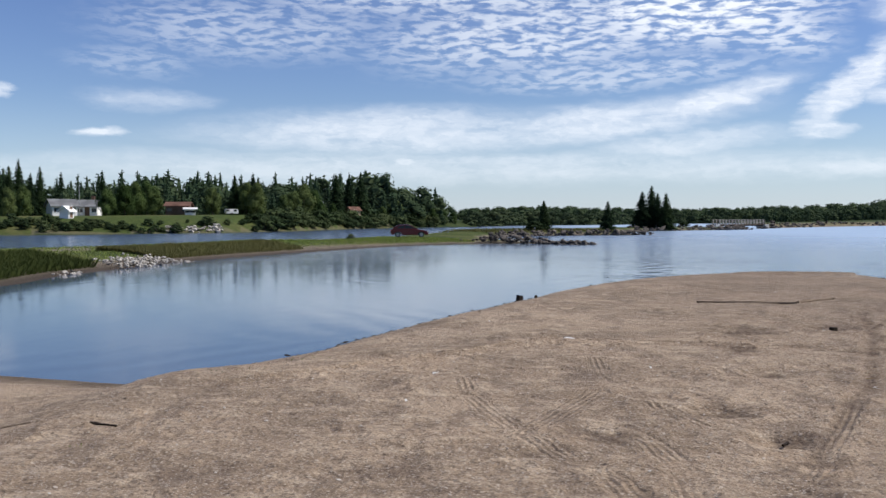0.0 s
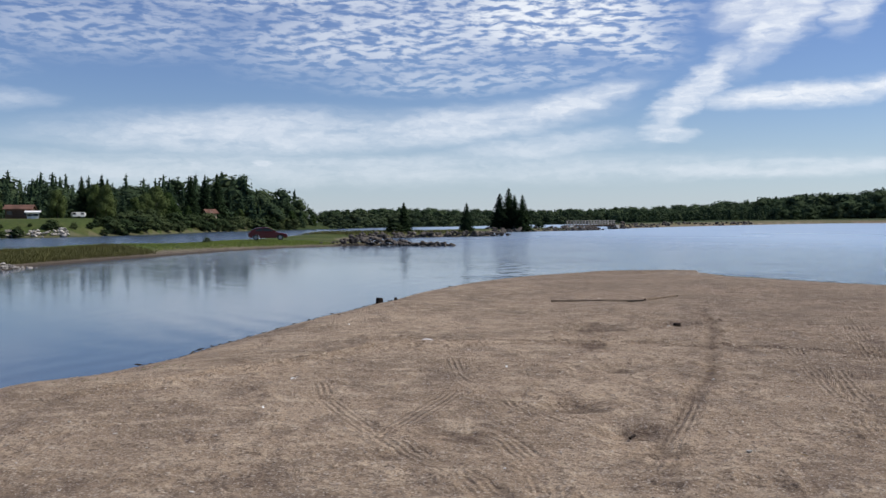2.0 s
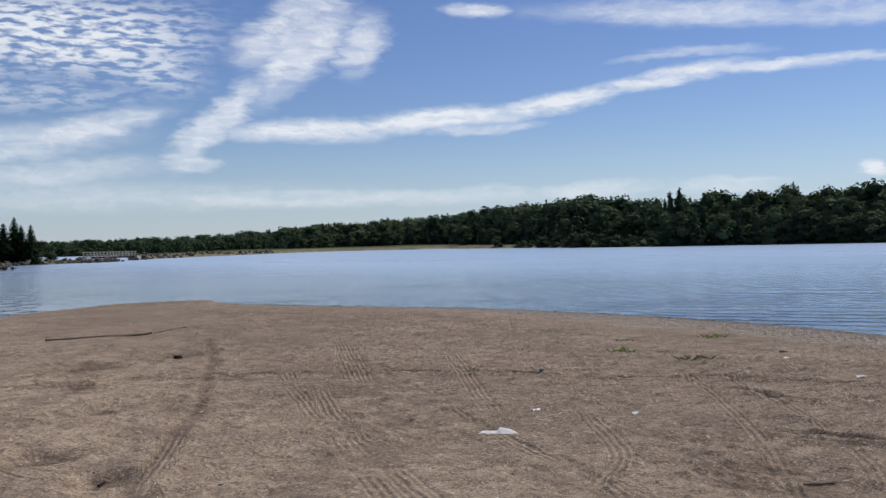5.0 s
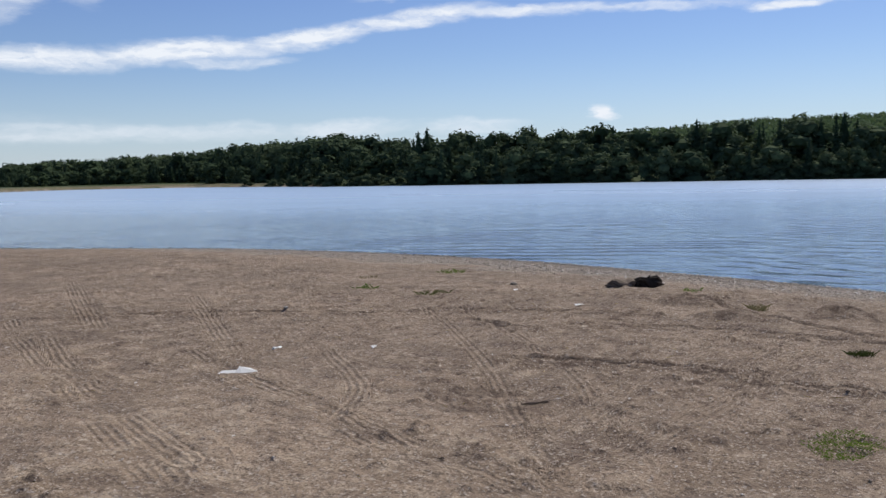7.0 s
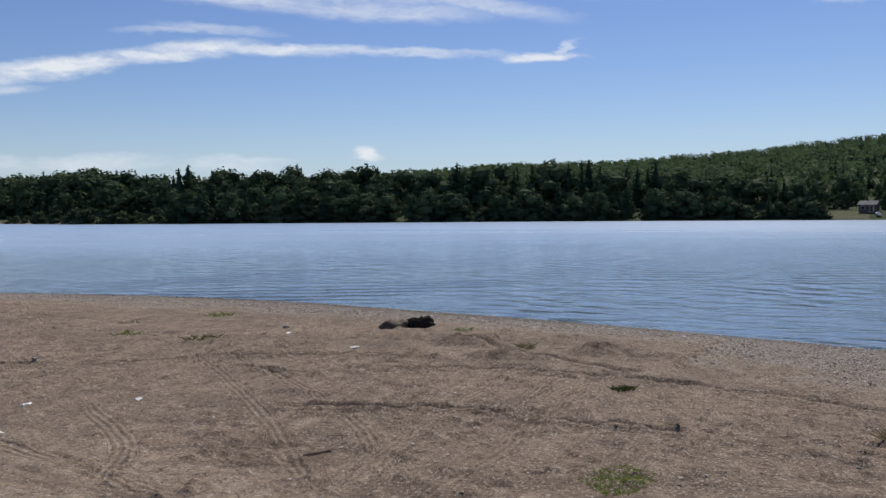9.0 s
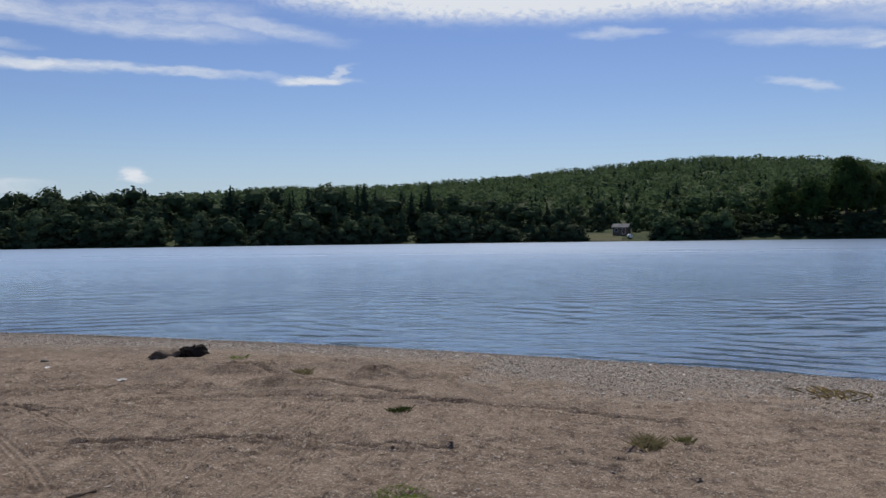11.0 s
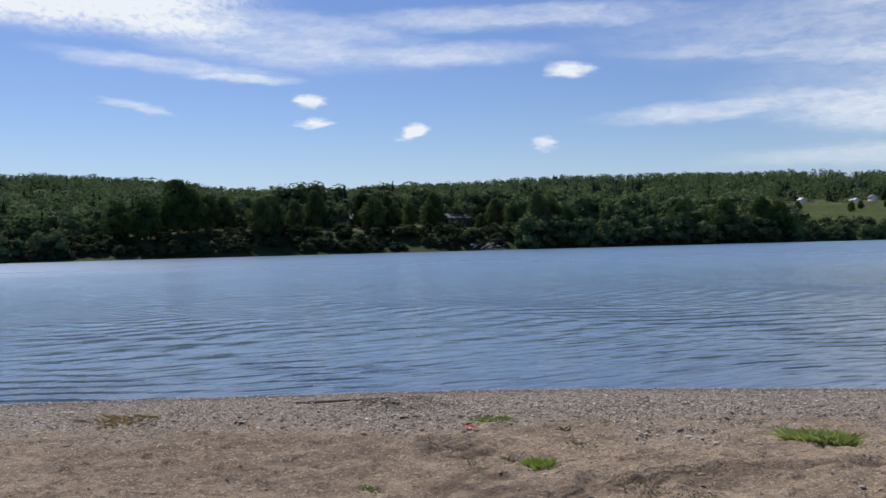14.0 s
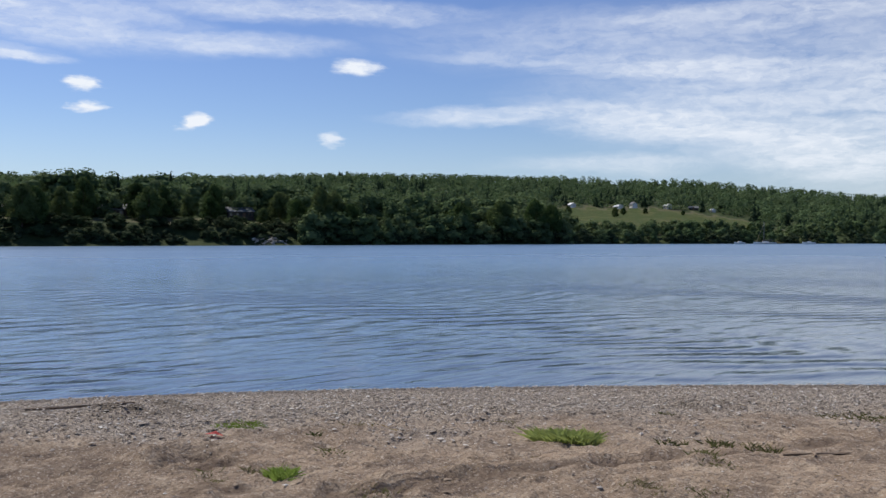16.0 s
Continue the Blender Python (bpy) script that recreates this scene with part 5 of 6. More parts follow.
heap("rock_bank", "line of boulders along the low far bank", ROCKS, [(71, 213), (82, 232), (95, 250), (112, 274), (131, 291), (160, 323)], 170, 0.85, 1.0, 4, rise=0.4)
heap("stone_pile", "pale broken stones tipped down the grassy bank", PALE_ROCKS, [(-14.0, 42.6), (-14.4, 44.2), (-14.2, 46.0), (-13.6, 47.6)], 300, 0.15, 0.75, 5, "stone", 0.15)
heap("stone_scatter", "few pale stones below the reeds", PALE_ROCKS, [(-14.3, 36.0), (-14.3, 38.0)], 40, 0.14, 0.5, 6, "stone")
heap("rock_bank", "low tumbled stones at the foot of the grassy shore", PALE_ROCKS, [at_bearing(-17.4, 158.5), at_bearing(-15.5, 161), at_bearing(-14.3, 163)], 70, 0.7, 1.0, 7, "stone", 0.5)
heap("rock_bank", "pale tumbled stones below the far lawn", PALE_ROCKS, [at_bearing(121.6, 316), at_bearing(122.4, 318), at_bearing(123.2, 319)], 60, 1.1, 1.6, 8, "stone", 1.2)


def footbridge():
    a, b = Vector((*at_bearing(15.7, 218), 0)), Vector((*at_bearing(18.3, 228), 0))
    d = (b - a)
    length = d.length
    root = new("footbridge")
    root.matrix_basis = Matrix.Translation((*a.xy, 0)) @ pose(0, 0, 0, 0, 0, math.degrees(math.atan2(d.y, d.x)))
    bm = bmesh.new()
    solid(bm, (length / 2, 0, 0.42), (length, 2.2, 0.12))
    made("deck", bm, WOOD, root)
    for s in (-1, 1):
        bm = bmesh.new()
        solid(bm, (length / 2, s * 0.8, 0.2), (length, 0.22, 0.32))
        made("girder", bm, DARK_WOOD, root)
        for z, h in ((1.45, 0.1), (0.95, 0.07)):
            bm = bmesh.new()
            solid(bm, (length / 2, s * 1.05, z), (length, 0.08, h))
            made("rail", bm, PALE_WOOD, root)
        for k in range(15):
            bm = bmesh.new()
            solid(bm, (length * (k + 0.5) / 15, s * 1.05, 0.93), (0.14, 0.14, 0.98))
            made("post", bm, PALE_WOOD, root)
    for x in (-0.4, length + 0.4):
        bm = bmesh.new()
        solid(bm, (x, 0, -0.35), (1.2, 2.8, 1.5))
        made("abutment", bm, CONCRETE, root, "", 0.05)
    tagged(root, "low wooden footbridge with post railings over the channel", "bridge")
    c = a - d.normalized() * 3.6
    root = new("guard_wall")
    root.matrix_basis = Matrix.Translation((*c.xy, z_at(c.x, c.y))) @ pose(0, 0, 0, 0, 0, math.degrees(math.atan2(d.y, d.x)) - 18)
    bm = bmesh.new()
    solid(bm, (0, 0, 1.2), (6.2, 0.3, 0.5))
    made("rail", bm, CONCRETE, root, "", 0.04)
    for k in range(4):
        bm = bmesh.new()
        solid(bm, (-2.7 + 1.8 * k, 0.02, 0.3), (0.2, 0.2, 1.6))
        made("post", bm, CONCRETE, root)
    tagged(root, "pale concrete guard wall leading to the footbridge", "barrier")


footbridge()


def boat(az, r, length, turn, label, mast=0.0, name="boat", z=WATER + 0.1):
    x, y = at_bearing(az, r)
    root = new(name)
    root.matrix_basis = pose(x, y, z, 0, 0, turn)
    bm = bmesh.new()
    rings = []
    for f in (-1, -0.6, 0, 0.5, 0.85, 1.0):
        w = length * 0.15 * (1 - max(0, f) ** 2.4)
        zt = 0.55 + 0.25 * max(0, f) ** 2
        rings.append([bm.verts.new((f * length / 2, s * w * q, zz)) for s, q, zz in ((-1, 1, zt), (-1, 0.75, 0.05), (0, 0.1, -0.25), (1, 0.75, 0.05), (1, 1, zt))])
    for p, q in zip(rings[:-1], rings[1:]):
        for i in range(4):
            bm.faces.new((p[i], p[i + 1], q[i + 1], q[i]))
        bm.faces.new((p[4], p[0], q[0], q[4]))
    bm.faces.new(rings[0])
    made("hull", bm, WHITE, root)
    bm = bmesh.new()
    solid(bm, (-length * 0.05, 0, 0.8), (length * 0.3, length * 0.16, 0.45))
    made("cabin", bm, WHITE, root, "", 0.08)
    if mast:
        bm = bmesh.new()
        bmesh.ops.create_cone(bm, cap_ends=True, segments=8, radius1=0.09, radius2=0.06, depth=mast, matrix=Matrix.Translation((0.3, 0, mast / 2 + 0.4)))
        made("mast", bm, STEEL, root)
        bm = bmesh.new()
        solid(bm, (-length * 0.17, 0, 1.6), (length * 0.38, 0.2, 0.2))
        made("boom", bm, BEIGE, root)
        bm = bmesh.new()
        solid(bm, (length * 0.19, 0, 0.55 + mast * 0.45), (0.09, 0.09, mast * 0.96), 0, (0, -22))
        made("forestay", bm, BEIGE, root, "furled pale sail on the forestay")
    tagged(root, label, "boat")


boat(152.0, 433, 9.5, 35, "white sailboat with bare mast moored by the shore", 9.5, "sailboat")
boat(154.4, 444, 5.5, 20, "small white motorboat moored by the shore", 0, "motorboat")
boat(150.6, 427, 5.0, 60, "small white rowing boat by the bank", 0, "rowing_boat")
bx, by = at_bearing(91.5, 294.5)
boat(91.55, 296, 4.2, 10, "white dinghy drawn up beside the boat shed", 0, "dinghy", z_at(bx, by) + 0.35)


# ---- standing trees and bushes ----
for az, r, h in ((5.5, 131, 4.4), (9.4, 163, 5.9), (11.45, 183, 7.2), (12.0, 186, 8.4), (12.35, 184, 7.0), (12.85, 182, 7.4)):
    plant("spruce", *at_bearing(az, r), h, 1.3, group="spruces on the causeway", label="dark green spruce tree standing on the stony causeway")
plant("bush", *at_bearing(4.9, 129), 1.5, 1.6, label="low rounded green bush on the stony causeway")
plant("bush", *at_bearing(13.9, 196), 1.3, 1.5, label="low green bush on the stony causeway")
plant("bush", -8.6, 86, 0.6, 1.2, label="small dark bush on the grassy causeway")
side = np.random.default_rng(15)
for k in range(190):
    az = -29 + 28.5 * (k + side.uniform(0, 1)) / 190
    d = side.uniform(0.8, 11)
    if -21 < az < -12.5 and side.uniform() < 0.5:
        continue
    plant("bush", *at_bearing(az, float(np.interp(az, BEARING, SHORE)) + d), side.uniform(0.7, 1.6) * (2.1 if az > -12 else 1), side.uniform(0.9, 1.3), group="bushes on the inlet shore")
for az, d, h in ((-20.6, 26, 6.5), (-25.8, 24, 6.5), (-25.0, 38, 7.5), (-19.6, 30, 7.6), (-20.0, 34, 5.5), (-19.0, 36, 8.5), (-18.4, 44, 9.5), (-17.9, 40, 7.5), (-14.6, 46, 8), (-12.6, 44, 10.0), (-12.0, 38, 9.3),
                 (-9.8, 14, 7.5), (-9.2, 18, 9.6), (-8.6, 22, 8.0), (-10.4, 17, 6.0), (-8.1, 12, 5.5), (-7.4, 16, 5.0), (-4.4, 12, 5.0), (-3.9, 10, 6.0), (-3.4, 14, 7.0), (-2.6, 10, 6.4), (-2.0, 9, 6.5), (-1.3, 8, 5.8), (-0.6, 8, 5.0), (0.0, 7, 4.4)):
    plant("broad", *at_bearing(az, float(np.interp(az, BEARING, SHORE)) + d), h * 0.8, 0.8, group="leafy trees on the inlet shore")
for az, d, h in ((-13.3, 48, 9.5), (-12.2, 50, 10.4), (-26.3, 40, 11), (-25.7, 44, 10), (-25.2, 48, 11.5), (-24.6, 50, 9), (-24.1, 52, 10.5), (-23.0, 66, 10), (-20.8, 64, 10.5), (-5.7, 34, 13.0), (-6.4, 36, 12.4), (-7.2, 38, 11.8), (-11.9, 42, 9)):
    plant("spruce", *at_bearing(az, float(np.interp(az, BEARING, SHORE)) + d), h, 0.95, group="spruces on the inlet shore")
for k in range(190):
    az = 97 + 43 * (k + side.uniform(0, 1)) / 190
    d = side.uniform(2, 17)
    plant("bush", *at_bearing(az, float(np.interp(az, BEARING, SHORE)) + d), side.uniform(3.0, 5.5) * (0.72 if 98 < az < 124 else 1.1), side.uniform(0.9, 1.3), group="bushes on the far bank")
for az, r, h in ((143.4, 560, 6), (143.9, 585, 5), (145.2, 600, 4), (147.4, 590, 3.5), (151.2, 470, 6), (140.6, 560, 6)):
    plant("broad", *at_bearing(az, r), h, 0.95, group="small trees in the field")
for az, d, h in ((103.7, 20, 19), (104.3, 26, 16), (101.8, 14, 14), (100.4, 16, 13), (108.6, 12, 13.5), (109.3, 14, 12), (105.5, 30, 13), (106.4, 40, 12), (110.6, 26, 11), (111.8, 34, 14), (115.4, 20, 12.5), (114.7, 30, 13),
                 (116.2, 32, 12), (117.6, 30, 9.5), (118.9, 28, 9.0), (119.1, 36, 13), (122.0, 24, 6.5), (122.9, 34, 12), (124.0, 16, 11), (125.4, 12, 16.5), (126.2, 16, 15), (127.2, 10, 12.0), (134, 10, 15), (136.5, 9, 16.5), (138.6, 9, 17), (139.6, 8, 16)):
    plant("broad", *at_bearing(az, float(np.interp(az, BEARING, SHORE)) + d), h, 0.9, group="leafy trees above the far bank")


# ---- grass and reeds ----
WEED = leaf_material("weed", (0.09, 0.1, 0.035), (0.2, 0.2, 0.08), (0.26, 0.22, 0.12), 0.3)


def blade_field(name, label, xs, ys, height, width, mat_, seed, lean=0.35, kind="stuff"):
    """Upright tapering blades, one object."""
    rng = np.random.default_rng(seed)
    xs, ys = np.asarray(xs), np.asarray(ys)
    z = ground(xs, ys)[0] - 0.02
    n = len(xs)
    h = height * rng.uniform(0.5, 1.15, n)
    a = rng.uniform(0, 6.28, n)
    side_ = np.stack([np.cos(a), np.sin(a)], 1) * width * 0.5
    bend = rng.normal(size=(n, 2)) * lean * h[:, None]
    base = np.stack([xs, ys], 1)
    v = np.zeros((n, 4, 3))
    v[:, 0, :2], v[:, 1, :2] = base - side_, base + side_
    v[:, 2, :2], v[:, 3, :2] = base + bend * 0.35 + side_ * 0.8, base + bend
    v[:, 0, 2], v[:, 1, 2], v[:, 2, 2], v[:, 3, 2] = z, z, z + h * 0.6, z + h
    f = np.arange(4 * n).reshape(n, 4)
    return tagged(new(name, mesh_of(name, v.reshape(-1, 3), f, mat_)), label, "grass", kind=kind)


def along_bank(ring_from, ring_to, count, d0, d1, seed):
    """Places on the causeway between two depths from its near edge."""
    rng = np.random.default_rng(seed)
    pts = along(ring_from, 10)
    k = rng.integers(0, len(pts) - 1, count)
    t = rng.uniform(0, 1, (count, 1))
    p = pts[k] * (1 - t) + pts[k + 1] * t
    tang = pts[k + 1] - pts[k]
    tang /= np.linalg.norm(tang, axis=1, keepdims=True) + 1e-9
    norm_ = np.stack([-tang[:, 1], tang[:, 0]], 1)
    q = p + norm_ * rng.uniform(d0, d1, (count, 1))
    return q[:, 0], q[:, 1]


EDGE_A = [(-24, 22), (-16.5, 27), (-14.0, 30.5), (-14.4, 35.8), (-14.0, 40.7)]
EDGE_B = [(-13.4, 47.5), (-13.1, 48.9), (-11.4, 54.9), (-8.4, 63.4)]
EDGE_C = [(-14.4, 35.8), (-14.0, 40.7), (-13.1, 48.9), (-11.4, 54.9), (-8.4, 63.4), (-3.7, 75), (0.5, 80.5), (4, 83)]
blade_field("reeds", "tall green-brown reeds along the causeway bank", *along_bank(EDGE_A, 0, 22000, 0.8, 4.2, 1), 0.38, 0.022, REED, 1, 0.3)
blade_field("reeds", "tall green-brown reeds beside the tipped stones", *along_bank(EDGE_B, 0, 22000, 1.0, 4.4, 2), 0.28, 0.022, REED, 2, 0.3)
blade_field("bank_grass", "short green grass on the causeway", *along_bank(EDGE_C, 0, 16000, 1.6, 12, 3), 0.14, 0.05, GRASS, 3, 0.8)
blade_field("bank_grass", "rough green grass around the parked car", *along_bank([(-8.4, 63.4), (-3.7, 75), (0.5, 80.5), (4, 83)], 0, 12000, 2.0, 24, 4), 0.14, 0.06, GRASS, 4, 0.7)
blade_field("bank_grass", "dry grass among the boulders", *along_bank([(8, 118), (16, 125), (27, 130)], 0, 4000, 2.5, 14, 6), 0.35, 0.1, REED, 6, 0.5)


# ---- on the beach ----
def tuft(x, y, size, height, count, label, mat_=GRASS, seed=0, name="grass_tuft"):
    rng = np.random.default_rng(1000 + seed)
    a, q = rng.uniform(0, 6.28, count), np.sqrt(rng.uniform(0, 1, count)) * size
    xs, ys = x + np.cos(a) * q * 1.1, y + np.sin(a) * q * 0.7
    blade_field(name, label, xs, ys, height * (0.8 if mat_ is BRIGHT else 0.5), 0.0045, mat_, 2000 + seed, 0.7)


BRIGHT = leaf_material("bright_grass", (0.15, 0.22, 0.04), (0.32, 0.42, 0.1), (0.34, 0.38, 0.13), 0.45)
for k, (x, y, s, h, c, m) in enumerate([(6.95, 1.52, 0.27, 0.045, 460, BRIGHT), (7.1, -7.2, 0.28, 0.14, 480, BRIGHT), (9.81, -5.55, 0.3, 0.06, 260, BRIGHT), (7.59, -4.57, 0.13, 0.09, 110, BRIGHT), (7.75, -3.2, 0.12, 0.08, 90, GRASS),
                                        (6.0, -7.93, 0.1, 0.14, 40, WEED), (6.34, -7.72, 0.14, 0.12, 40, WEED), (5.6, -7.2, 0.2, 0.1, 40, WEED), (5.6, -6.3, 0.16, 0.1, 40, WEED), (5.2, -6.4, 0.18, 0.09, 34, WEED),
                                        (5.65, -8.05, 0.14, 0.13, 40, WEED), (5.8, -10.5, 0.5, 0.1, 300, REED), (8.8, -5.72, 0.08, 0.13, 22, REED), (8.86, -0.11, 0.14, 0.2, 90, WEED), (9.04, -0.41, 0.1, 0.12, 50, WEED), (10.1, 2.2, 0.12, 0.13, 70, REED)]):
    tuft(x, y, s, h, c * (3 if m is BRIGHT else 2), "clump of bright green grass on the beach" if m is BRIGHT else "thin tuft of dry grass in the sand", m, k)
for k, (x, y, s, h, c) in enumerate([(12.0, 10.0, 0.16, 0.16, 150), (11.8, 8.5, 0.24, 0.15, 220), (15.0, 10.6, 0.22, 0.18, 140), (12.6, 4.0, 0.13, 0.2, 170), (14.3, 5.6, 0.15, 0.14, 110), (13.4, 11.2, 0.2, 0.12, 90),
                                     (-1.97, 6.94, 0.1, 0.06, 70), (-1.7, 10.5, 0.3, 0.08, 160), (-1.0, 11.6, 0.2, 0.07, 120)]):
    tuft(x, y, s * 1.2, h, int(c * 0.45), "small tuft of green grass on the beach", WEED if k % 2 else GRASS, 40 + k)


def driftwood():
    """A gnarled log: a pale weathered end, a charred end with a knot and a stub."""
    rng = np.random.default_rng(3)
    root = new("driftwood_log")
    root.matrix_basis = pose(14.4, 6.55, z_at(14.4, 6.55) - 0.02, 0, 0, -48)

    def limb(name, x0, x1, radii, mat_, lift, label=""):
        bm = bmesh.new()
        sides, rings = 12, []
        for k, q in enumerate(radii):
            f = k / (len(radii) - 1)
            cy, cz = 0.03 * math.sin(5 * f + x0 * 7), lift + 0.02 * math.sin(9 * f + x0)
            ring = []
            for i in range(sides):
                a = 2 * math.pi * i / sides
                w = q * (1 + 0.16 * math.sin(3 * a + 4 * f + x0 * 9) + 0.07 * rng.normal())
                ring.append(bm.verts.new((x0 + (x1 - x0) * f + 0.012 * rng.normal(), cy + 1.15 * w * math.cos(a), cz + w * math.sin(a))))
            rings.append(ring)
        for p, q in zip(rings[:-1], rings[1:]):
            for i in range(sides):
                bm.faces.new((p[i], p[(i + 1) % sides], q[(i + 1) % sides], q[i]))
        bm.faces.new(rings[0])
        bm.faces.new(rings[-1])
        return made(name, bm, mat_, root, label)

    limb("weathered_end", -0.44, 0.02, (0.03, 0.06, 0.075, 0.085, 0.08, 0.075, 0.07), WOOD, 0.07, "brown weathered end of the log")
    limb("charred_end", -0.02, 0.42, (0.07, 0.085, 0.1, 0.105, 0.1, 0.085, 0.04), DARK_WOOD, 0.08, "black charred end of the log")
    stub = limb("branch_stub", 0.0, 0.16, (0.035, 0.03, 0.024, 0.012), DARK_WOOD, 0.0)
    stub.matrix_basis = pose(0.17, 0, 0.12, 0, -50, 0) @ Matrix.Diagonal((0.6, 0.8, 0.8, 1))
    tagged(root, "weathered driftwood log with a dark charred half", "log")


driftwood()


def crumpled(name, x, y, pts, mat_, label, category, turn=0.0):
    """A creased sheet with some thickness."""
    bm = bmesh.new()
    c = bm.verts.new((0, 0, 0.02))
    vs = [bm.verts.new(p) for p in pts]
    faces = [bm.faces.new((c, vs[i], vs[(i + 1) % len(vs)])) for i in range(len(vs))]
    bmesh.ops.solidify(bm, geom=faces, thickness=0.004)
    ob = made(name, bm, mat_)
    ob.matrix_basis = pose(x, y, z_at(x, y) + 0.012, 0, 0, turn)
    tagged(ob, label, category)




def folded_paper(x, y, turn):
    """Two flat wings and a fold that stands up between them."""
    bm = bmesh.new()
    v = [bm.verts.new(p) for p in ((-0.21, -0.05, 0.008), (-0.18, 0.06, 0.016), (-0.04, -0.07, 0.012), (-0.03, 0.06, 0.018), (0.0, 0.03, 0.06), (0.03, -0.09, 0.012), (0.2, -0.05, 0.01), (0.11, 0.07, 0.03))]
    faces = [bm.faces.new([v[k] for k in f]) for f in ((0, 2, 3, 1), (2, 4, 3), (2, 5, 4), (5, 6, 4), (4, 6, 7), (4, 7, 3))]
    bmesh.ops.solidify(bm, geom=faces, thickness=0.003)
    ob = made("paper_sheet", bm, PAPER)
    ob.matrix_basis = pose(x, y, z_at(x, y) + 0.01, 0, 0, turn) @ Matrix.Diagonal((0.85, 0.85, 0.85, 1))
    tagged(ob, "crumpled white sheet of paper lying on the sand", "paper")


folded_paper(6.5, 6.43, -44)
crumpled("red_wrapper", 9.35, -5.0, [(-0.1, -0.03, 0), (0.02, -0.06, 0.03), (0.11, 0.0, 0), (0.04, 0.06, 0.02), (-0.06, 0.05, 0.03)], RED_CLOTH, "crumpled red plastic wrapper on the shingle", "litter", 20)
for k, (x, y, s) in enumerate([(2.4, 13.0, 1.0), (11.7, 6.0, 1.1), (12.8, 7.7, 0.9), (8.0, 6.2, 0.8), (0.6, 10.1, 0.5), (3.0, 10.5, 0.4), (0.37, 8.49, 0.35), (15.6, 2.5, 0.6), (1.4, 15.5, 0.4), (4.9, 9.2, 0.35)]):
    crumpled("white_scrap", x, y, [(-0.08 * s, -0.02 * s, 0), (0.0, -0.035 * s, 0.01), (0.09 * s, -0.01 * s, 0.0), (0.05 * s, 0.03 * s, 0.01), (-0.05 * s, 0.03 * s, 0.015)], PAPER, "small white scrap lying on the sand", "litter", -30 + 17 * k)


def stick(name, a, b, rad, mat_, label, lift=0.5):
    """A piece of wood lying between two places."""
    rng = np.random.default_rng(int(abs(a[0] * 100)))
    p, q = Vector((*a, z_at(*a) + rad * lift)), Vector((*b, z_at(*b) + rad * lift))
    bm = bmesh.new()
    bmesh.ops.create_cone(bm, cap_ends=True, segments=7, radius1=rad, radius2=rad * 0.7, depth=(q - p).length)
    bmesh.ops.subdivide_edges(bm, edges=[e for e in bm.edges if abs(e.verts[0].co.z - e.verts[1].co.z) > 0.05], cuts=4)
    for v in bm.verts:
        v.co += Vector(rng.normal(size=3)) * rad * 0.25
    ob = made(name, bm, mat_)
    ob.matrix_basis = Matrix.Translation((p + q) / 2) @ (q - p).to_track_quat("Z", "Y").to_matrix().to_4x4()
    tagged(ob, label, "wood")


stick("timber", (5.9, 19.6), (7.8, 19.1), 0.028, WOOD, "long weathered timber half buried in the sand", 0.6)
stick("stick", (7.9, 19.3), (9.0, 20.2), 0.03, WOOD, "thin weathered stick lying on the sand")
stick("stick", (5.05, -8.3), (5.45, -7.95), 0.012, WOOD, "bent grey driftwood stick on the sand")
stick("stick", (5.2, -8.0), (5.4, -8.35), 0.014, WOOD, "short grey driftwood stick on the sand")
stick("stick", (-2.2, 7.75), (-1.95, 7.65), 0.014, DARK_WOOD, "short dark stick lying on the sand")
stick("stick", (-3.15, 8.0), (-2.85, 8.1), 0.012, WOOD, "short pale stick lying on the sand")
stick("stick", (12.0, 3.75), (12.06, 3.5), 0.014, DARK_WOOD, "dark twig beside the heaped sand")
stick("stick", (7.4, 7.0), (7.6, 7.1), 0.012, PAPER, "short bleached stick lying on the sand")
stick("stick", (6.9, 3.75), (7.1, 3.65), 0.009, WOOD, "short brown stick lying on the sand")
stick("stick", (3.27, 7.13), (3.34, 7.22), 0.012, DARK_WOOD, "dark twig standing in a sand hollow", 2.0)
stick("stick", (13.0, -4.6), (12.3, -5.6), 0.02, WOOD, "grey stick lying on the shingle")
for x, y, s in ((2.35, 21.6, 0.75), (2.74, 21.9, 0.35), (6.7, 14.6, 0.6)):
    bm = bmesh.new()
    bmesh.ops.create_cone(bm, cap_ends=True, segments=9, radius1=0.12 * s, radius2=0.1 * s, depth=0.2 * s, matrix=Matrix.Translation((0, 0, 0.08 * s)))
    for v in bm.verts:
        v.co *= 1 + 0.12 * math.sin(v.co.x * 60 + v.co.y * 40)
    ob = made("wood_stump", bm, DARK_WOOD, None, "", 0.01)
    ob.matrix_basis = pose(x, y, z_at(x, y))
    tagged(ob, "small dark stump of wood at the beach edge", "stump")
rs = np.random.default_rng(9)
blade_field("straw_patch", "patch of yellow dry straw on the shingle", 12.4 + rs.normal(size=160) * 0.3, -2.35 + rs.normal(size=160) * 0.2, 0.08, 0.02, STRAW, 71, 1.6)


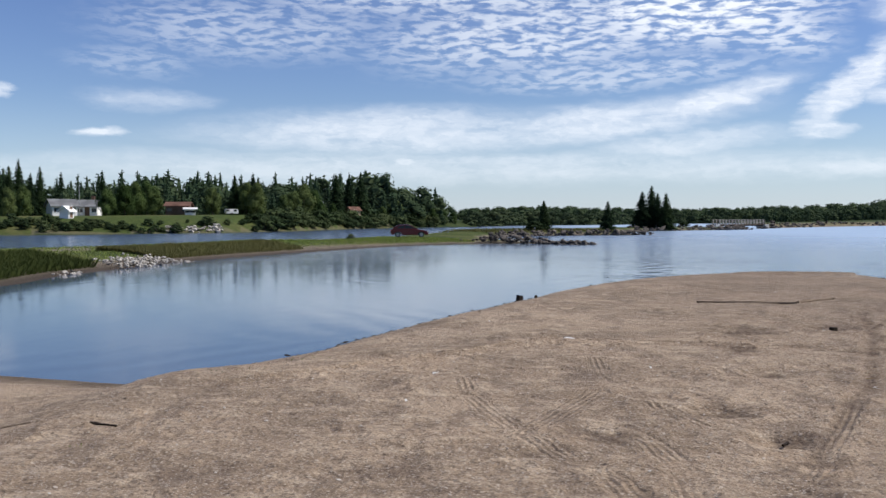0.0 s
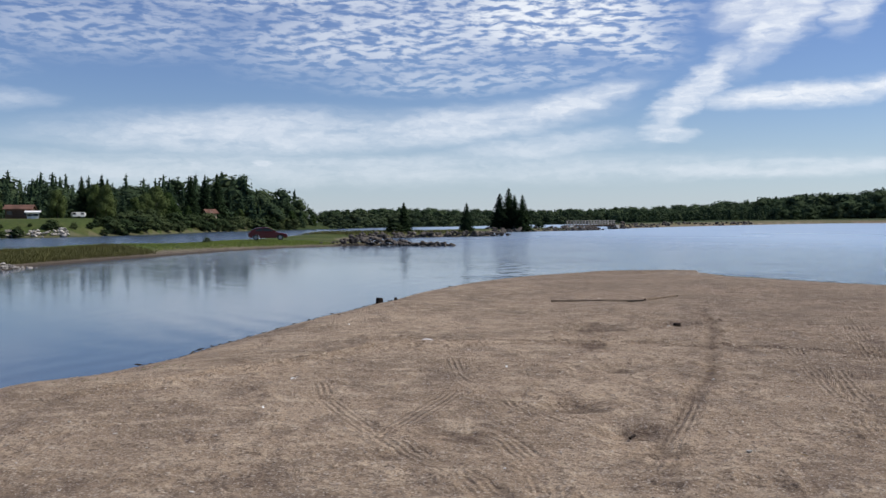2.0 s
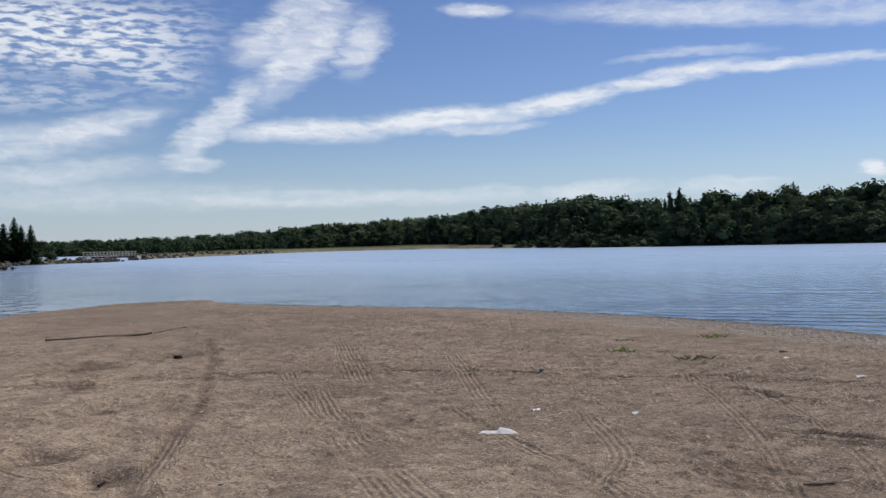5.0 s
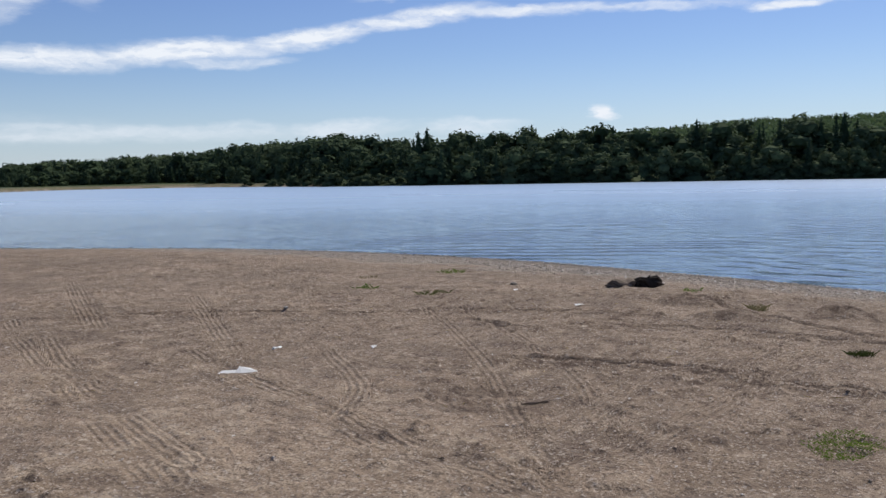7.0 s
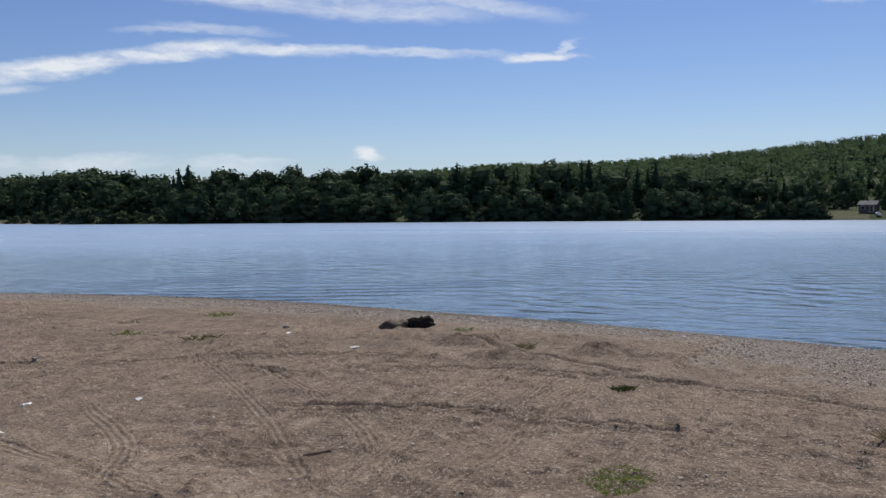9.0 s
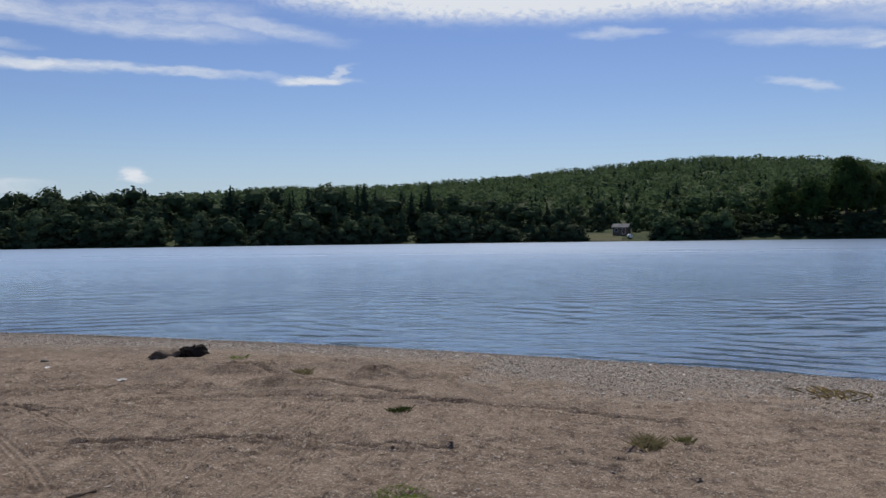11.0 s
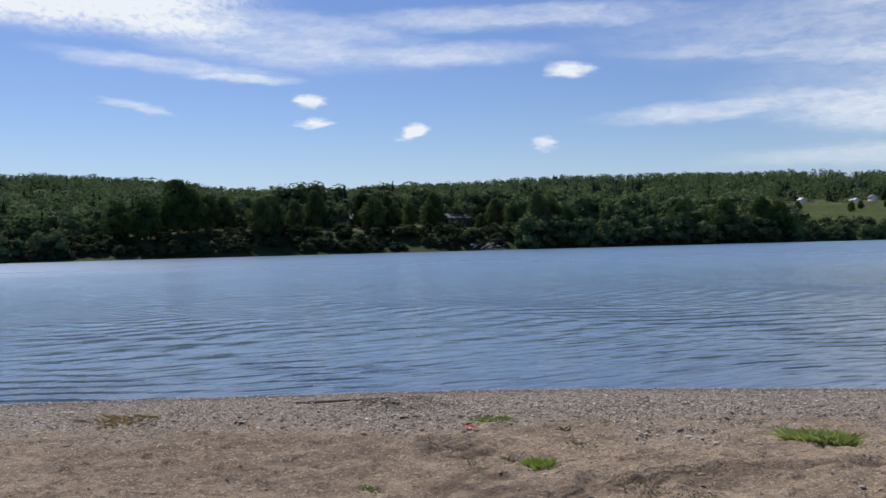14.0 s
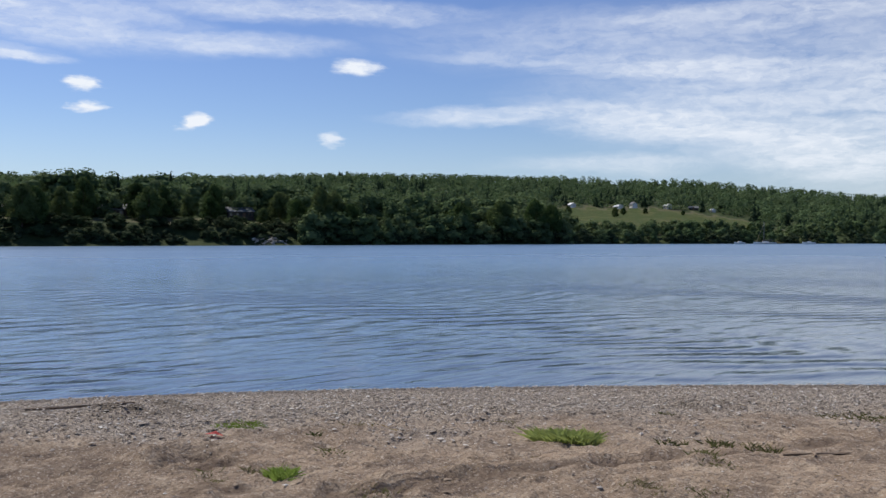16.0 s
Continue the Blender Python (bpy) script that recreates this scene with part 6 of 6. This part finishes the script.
# ---- pebbles ----
def pebbles(name, label, xs, ys, size, mat_, seed, sink=0.25):
    rng = np.random.default_rng(seed)
    base = np.array([(0.5, 0, 0), (0.08, 0.5, 0.03), (-0.5, 0.05, 0), (-0.04, -0.5, -0.03), (0.05, 0.04, 0.5), (0, 0, -0.5)])
    tri = np.array([(0, 1, 4), (1, 2, 4), (2, 3, 4), (3, 0, 4), (1, 0, 5), (2, 1, 5), (3, 2, 5), (0, 3, 5)])
    n = len(xs)
    z = ground(np.asarray(xs), np.asarray(ys))[0]
    s = size * np.exp(np.clip(rng.normal(size=n) * 0.45, -1, 0.9))
    v = base[None] * np.stack([s * rng.uniform(0.9, 1.7, n), s * rng.uniform(0.7, 1.1, n), s * rng.uniform(0.22, 0.45, n)], 1)[:, None]
    v = v * (1 + 0.14 * rng.normal(size=(n, len(base), 1)))
    t = rng.normal(size=n) * 0.16
    ct, st = np.cos(t)[:, None], np.sin(t)[:, None]
    v = np.stack([v[..., 0] * ct - v[..., 2] * st, v[..., 1], v[..., 0] * st + v[..., 2] * ct], -1)
    a = rng.uniform(0, 6.28, n)
    c, q = np.cos(a)[:, None], np.sin(a)[:, None]
    x = v[..., 0] * c - v[..., 1] * q + np.asarray(xs)[:, None]
    y = v[..., 0] * q + v[..., 1] * c + np.asarray(ys)[:, None]
    w = np.stack([x, y, v[..., 2] + (z + s * sink)[:, None]], -1).reshape(-1, 3)
    f = (tri[None] + (np.arange(n) * len(base))[:, None, None]).reshape(-1, 3)
    tagged(new(name, mesh_of(name, w, f, mat_, False)), label, "pebbles", kind="stuff")


def scatter(count, seed, want_gravel, box):
    rng = np.random.default_rng(seed)
    x, y = rng.uniform(box[0], box[1], count), rng.uniform(box[2], box[3], count)
    az, r = polar(x, y)
    near = (rng.uniform(size=count) < np.clip(7.5 / np.maximum(r, 4), 0, 1) ** 1.2) & (az > -30) & (az < 166) & (r > 3)
    x, y, az, r = x[near], y[near], az[near], r[near]
    z, grass, gravel, *_ = ground(x, y, False)
    db = land_distance(x, y, BEACH, 12)
    p = gravel if want_gravel else (0.25 + gravel)
    keep = (rng.uniform(size=len(x)) < p) & (db > 0.05)
    return x[keep], y[keep]


pebbles("shingle", "grey, brown and pale pebbles along the water's edge", *scatter(470000, 1, True, (3, 22, -17, 24)), 0.022, PEBBLE, 1, 0.3)
pebbles("beach_pebbles", "small pebbles and grit strewn over the sand", *scatter(95000, 2, False, (-8, 20, -14, 26)), 0.014, PEBBLE, 2)
pebbles("sand_clods", "small clods of brown sand strewn over the beach", *scatter(52000, 4, False, (-8, 20, -14, 26)), 0.017, CLOD, 4, 0.08)
wr = np.random.default_rng(12)
lip = BEACH[(BEACH[:, 0] > -3) & (BEACH[:, 1] > 10)]
pick = lip[wr.integers(0, len(lip), 900)] + wr.normal(size=(900, 2)) * 0.25
mid = np.array([6.0, 15.0])
pick = pick + (mid - pick) / np.linalg.norm(mid - pick, axis=1, keepdims=True) * wr.uniform(0.25, 0.8, (900, 1))
pebbles("wrack_line", "dark weed and clods along the beach rim", pick[:, 0], pick[:, 1], 0.04, DARK_WOOD, 13)
pebbles("bark_bits", "dark bits of bark and clods on the sand", *scatter(3500, 3, False, (-8, 20, -14, 26)), 0.014, DARK_WOOD, 3)
clod_x, clod_y = scatter(16000, 5, False, (4, 14, -13, 5))
pebbles("sand_lumps", "rough lumps of brown sand on the trodden beach", clod_x[::2], clod_y[::2], 0.026, CLOD, 5, -0.05)


# ---- weeds, stalks and stones on the trodden sand ----
wd = np.random.default_rng(21)
for k, (x, y) in enumerate([(7.95, -5.31), (6.81, -4.79), (6.57, -4.73), (6.33, -4.29), (6.21, -4.92), (5.58, -6.17), (5.9, -7.55), (5.82, -7.33), (5.81, -8.13), (5.38, -5.55), (5.06, -5.72), (7.92, -4.18), (5.89, -4.43), (7.8, -4.5), (9.0, -6.4), (8.2, -7.6), (7.4, -9.2)]):
    tuft(x, y, 0.1 + 0.08 * wd.uniform(), 0.1, 60, "sparse olive weeds growing in the trodden sand", WEED, 70 + k, "weed_tuft")
sx, sy = scatter(26000, 6, False, (4, 16, -13, 10))
blade_field("dry_stalks", "pale dry stalks and straw strewn over the sand", sx[:1500], sy[:1500], 0.03, 0.008, STRAW, 91, 2.4)
for k, (x, y, s) in enumerate([(5.5, -5.71, 0.085), (5.62, -4.82, 0.05), (5.75, -5.1, 0.05), (5.4, -4.99, 0.045), (5.34, -5.28, 0.05), (5.76, -5.96, 0.045), (13.5, 8.2, 0.12), (6.62, 14.75, 0.16), (9.4, 9.0, 0.06), (3.9, 6.4, 0.05)]):
    ob = new("stone", PALE_ROCKS[k % 6])
    ob.matrix_basis = pose(x, y, z_at(x, y) + s * 0.2, 0, 0, 47 * k) @ Matrix.Diagonal((s * 1.3, s, s * 0.8, 1))
    tagged(ob, "small rough stone lying on the sand", "stone", "stones on the sand")
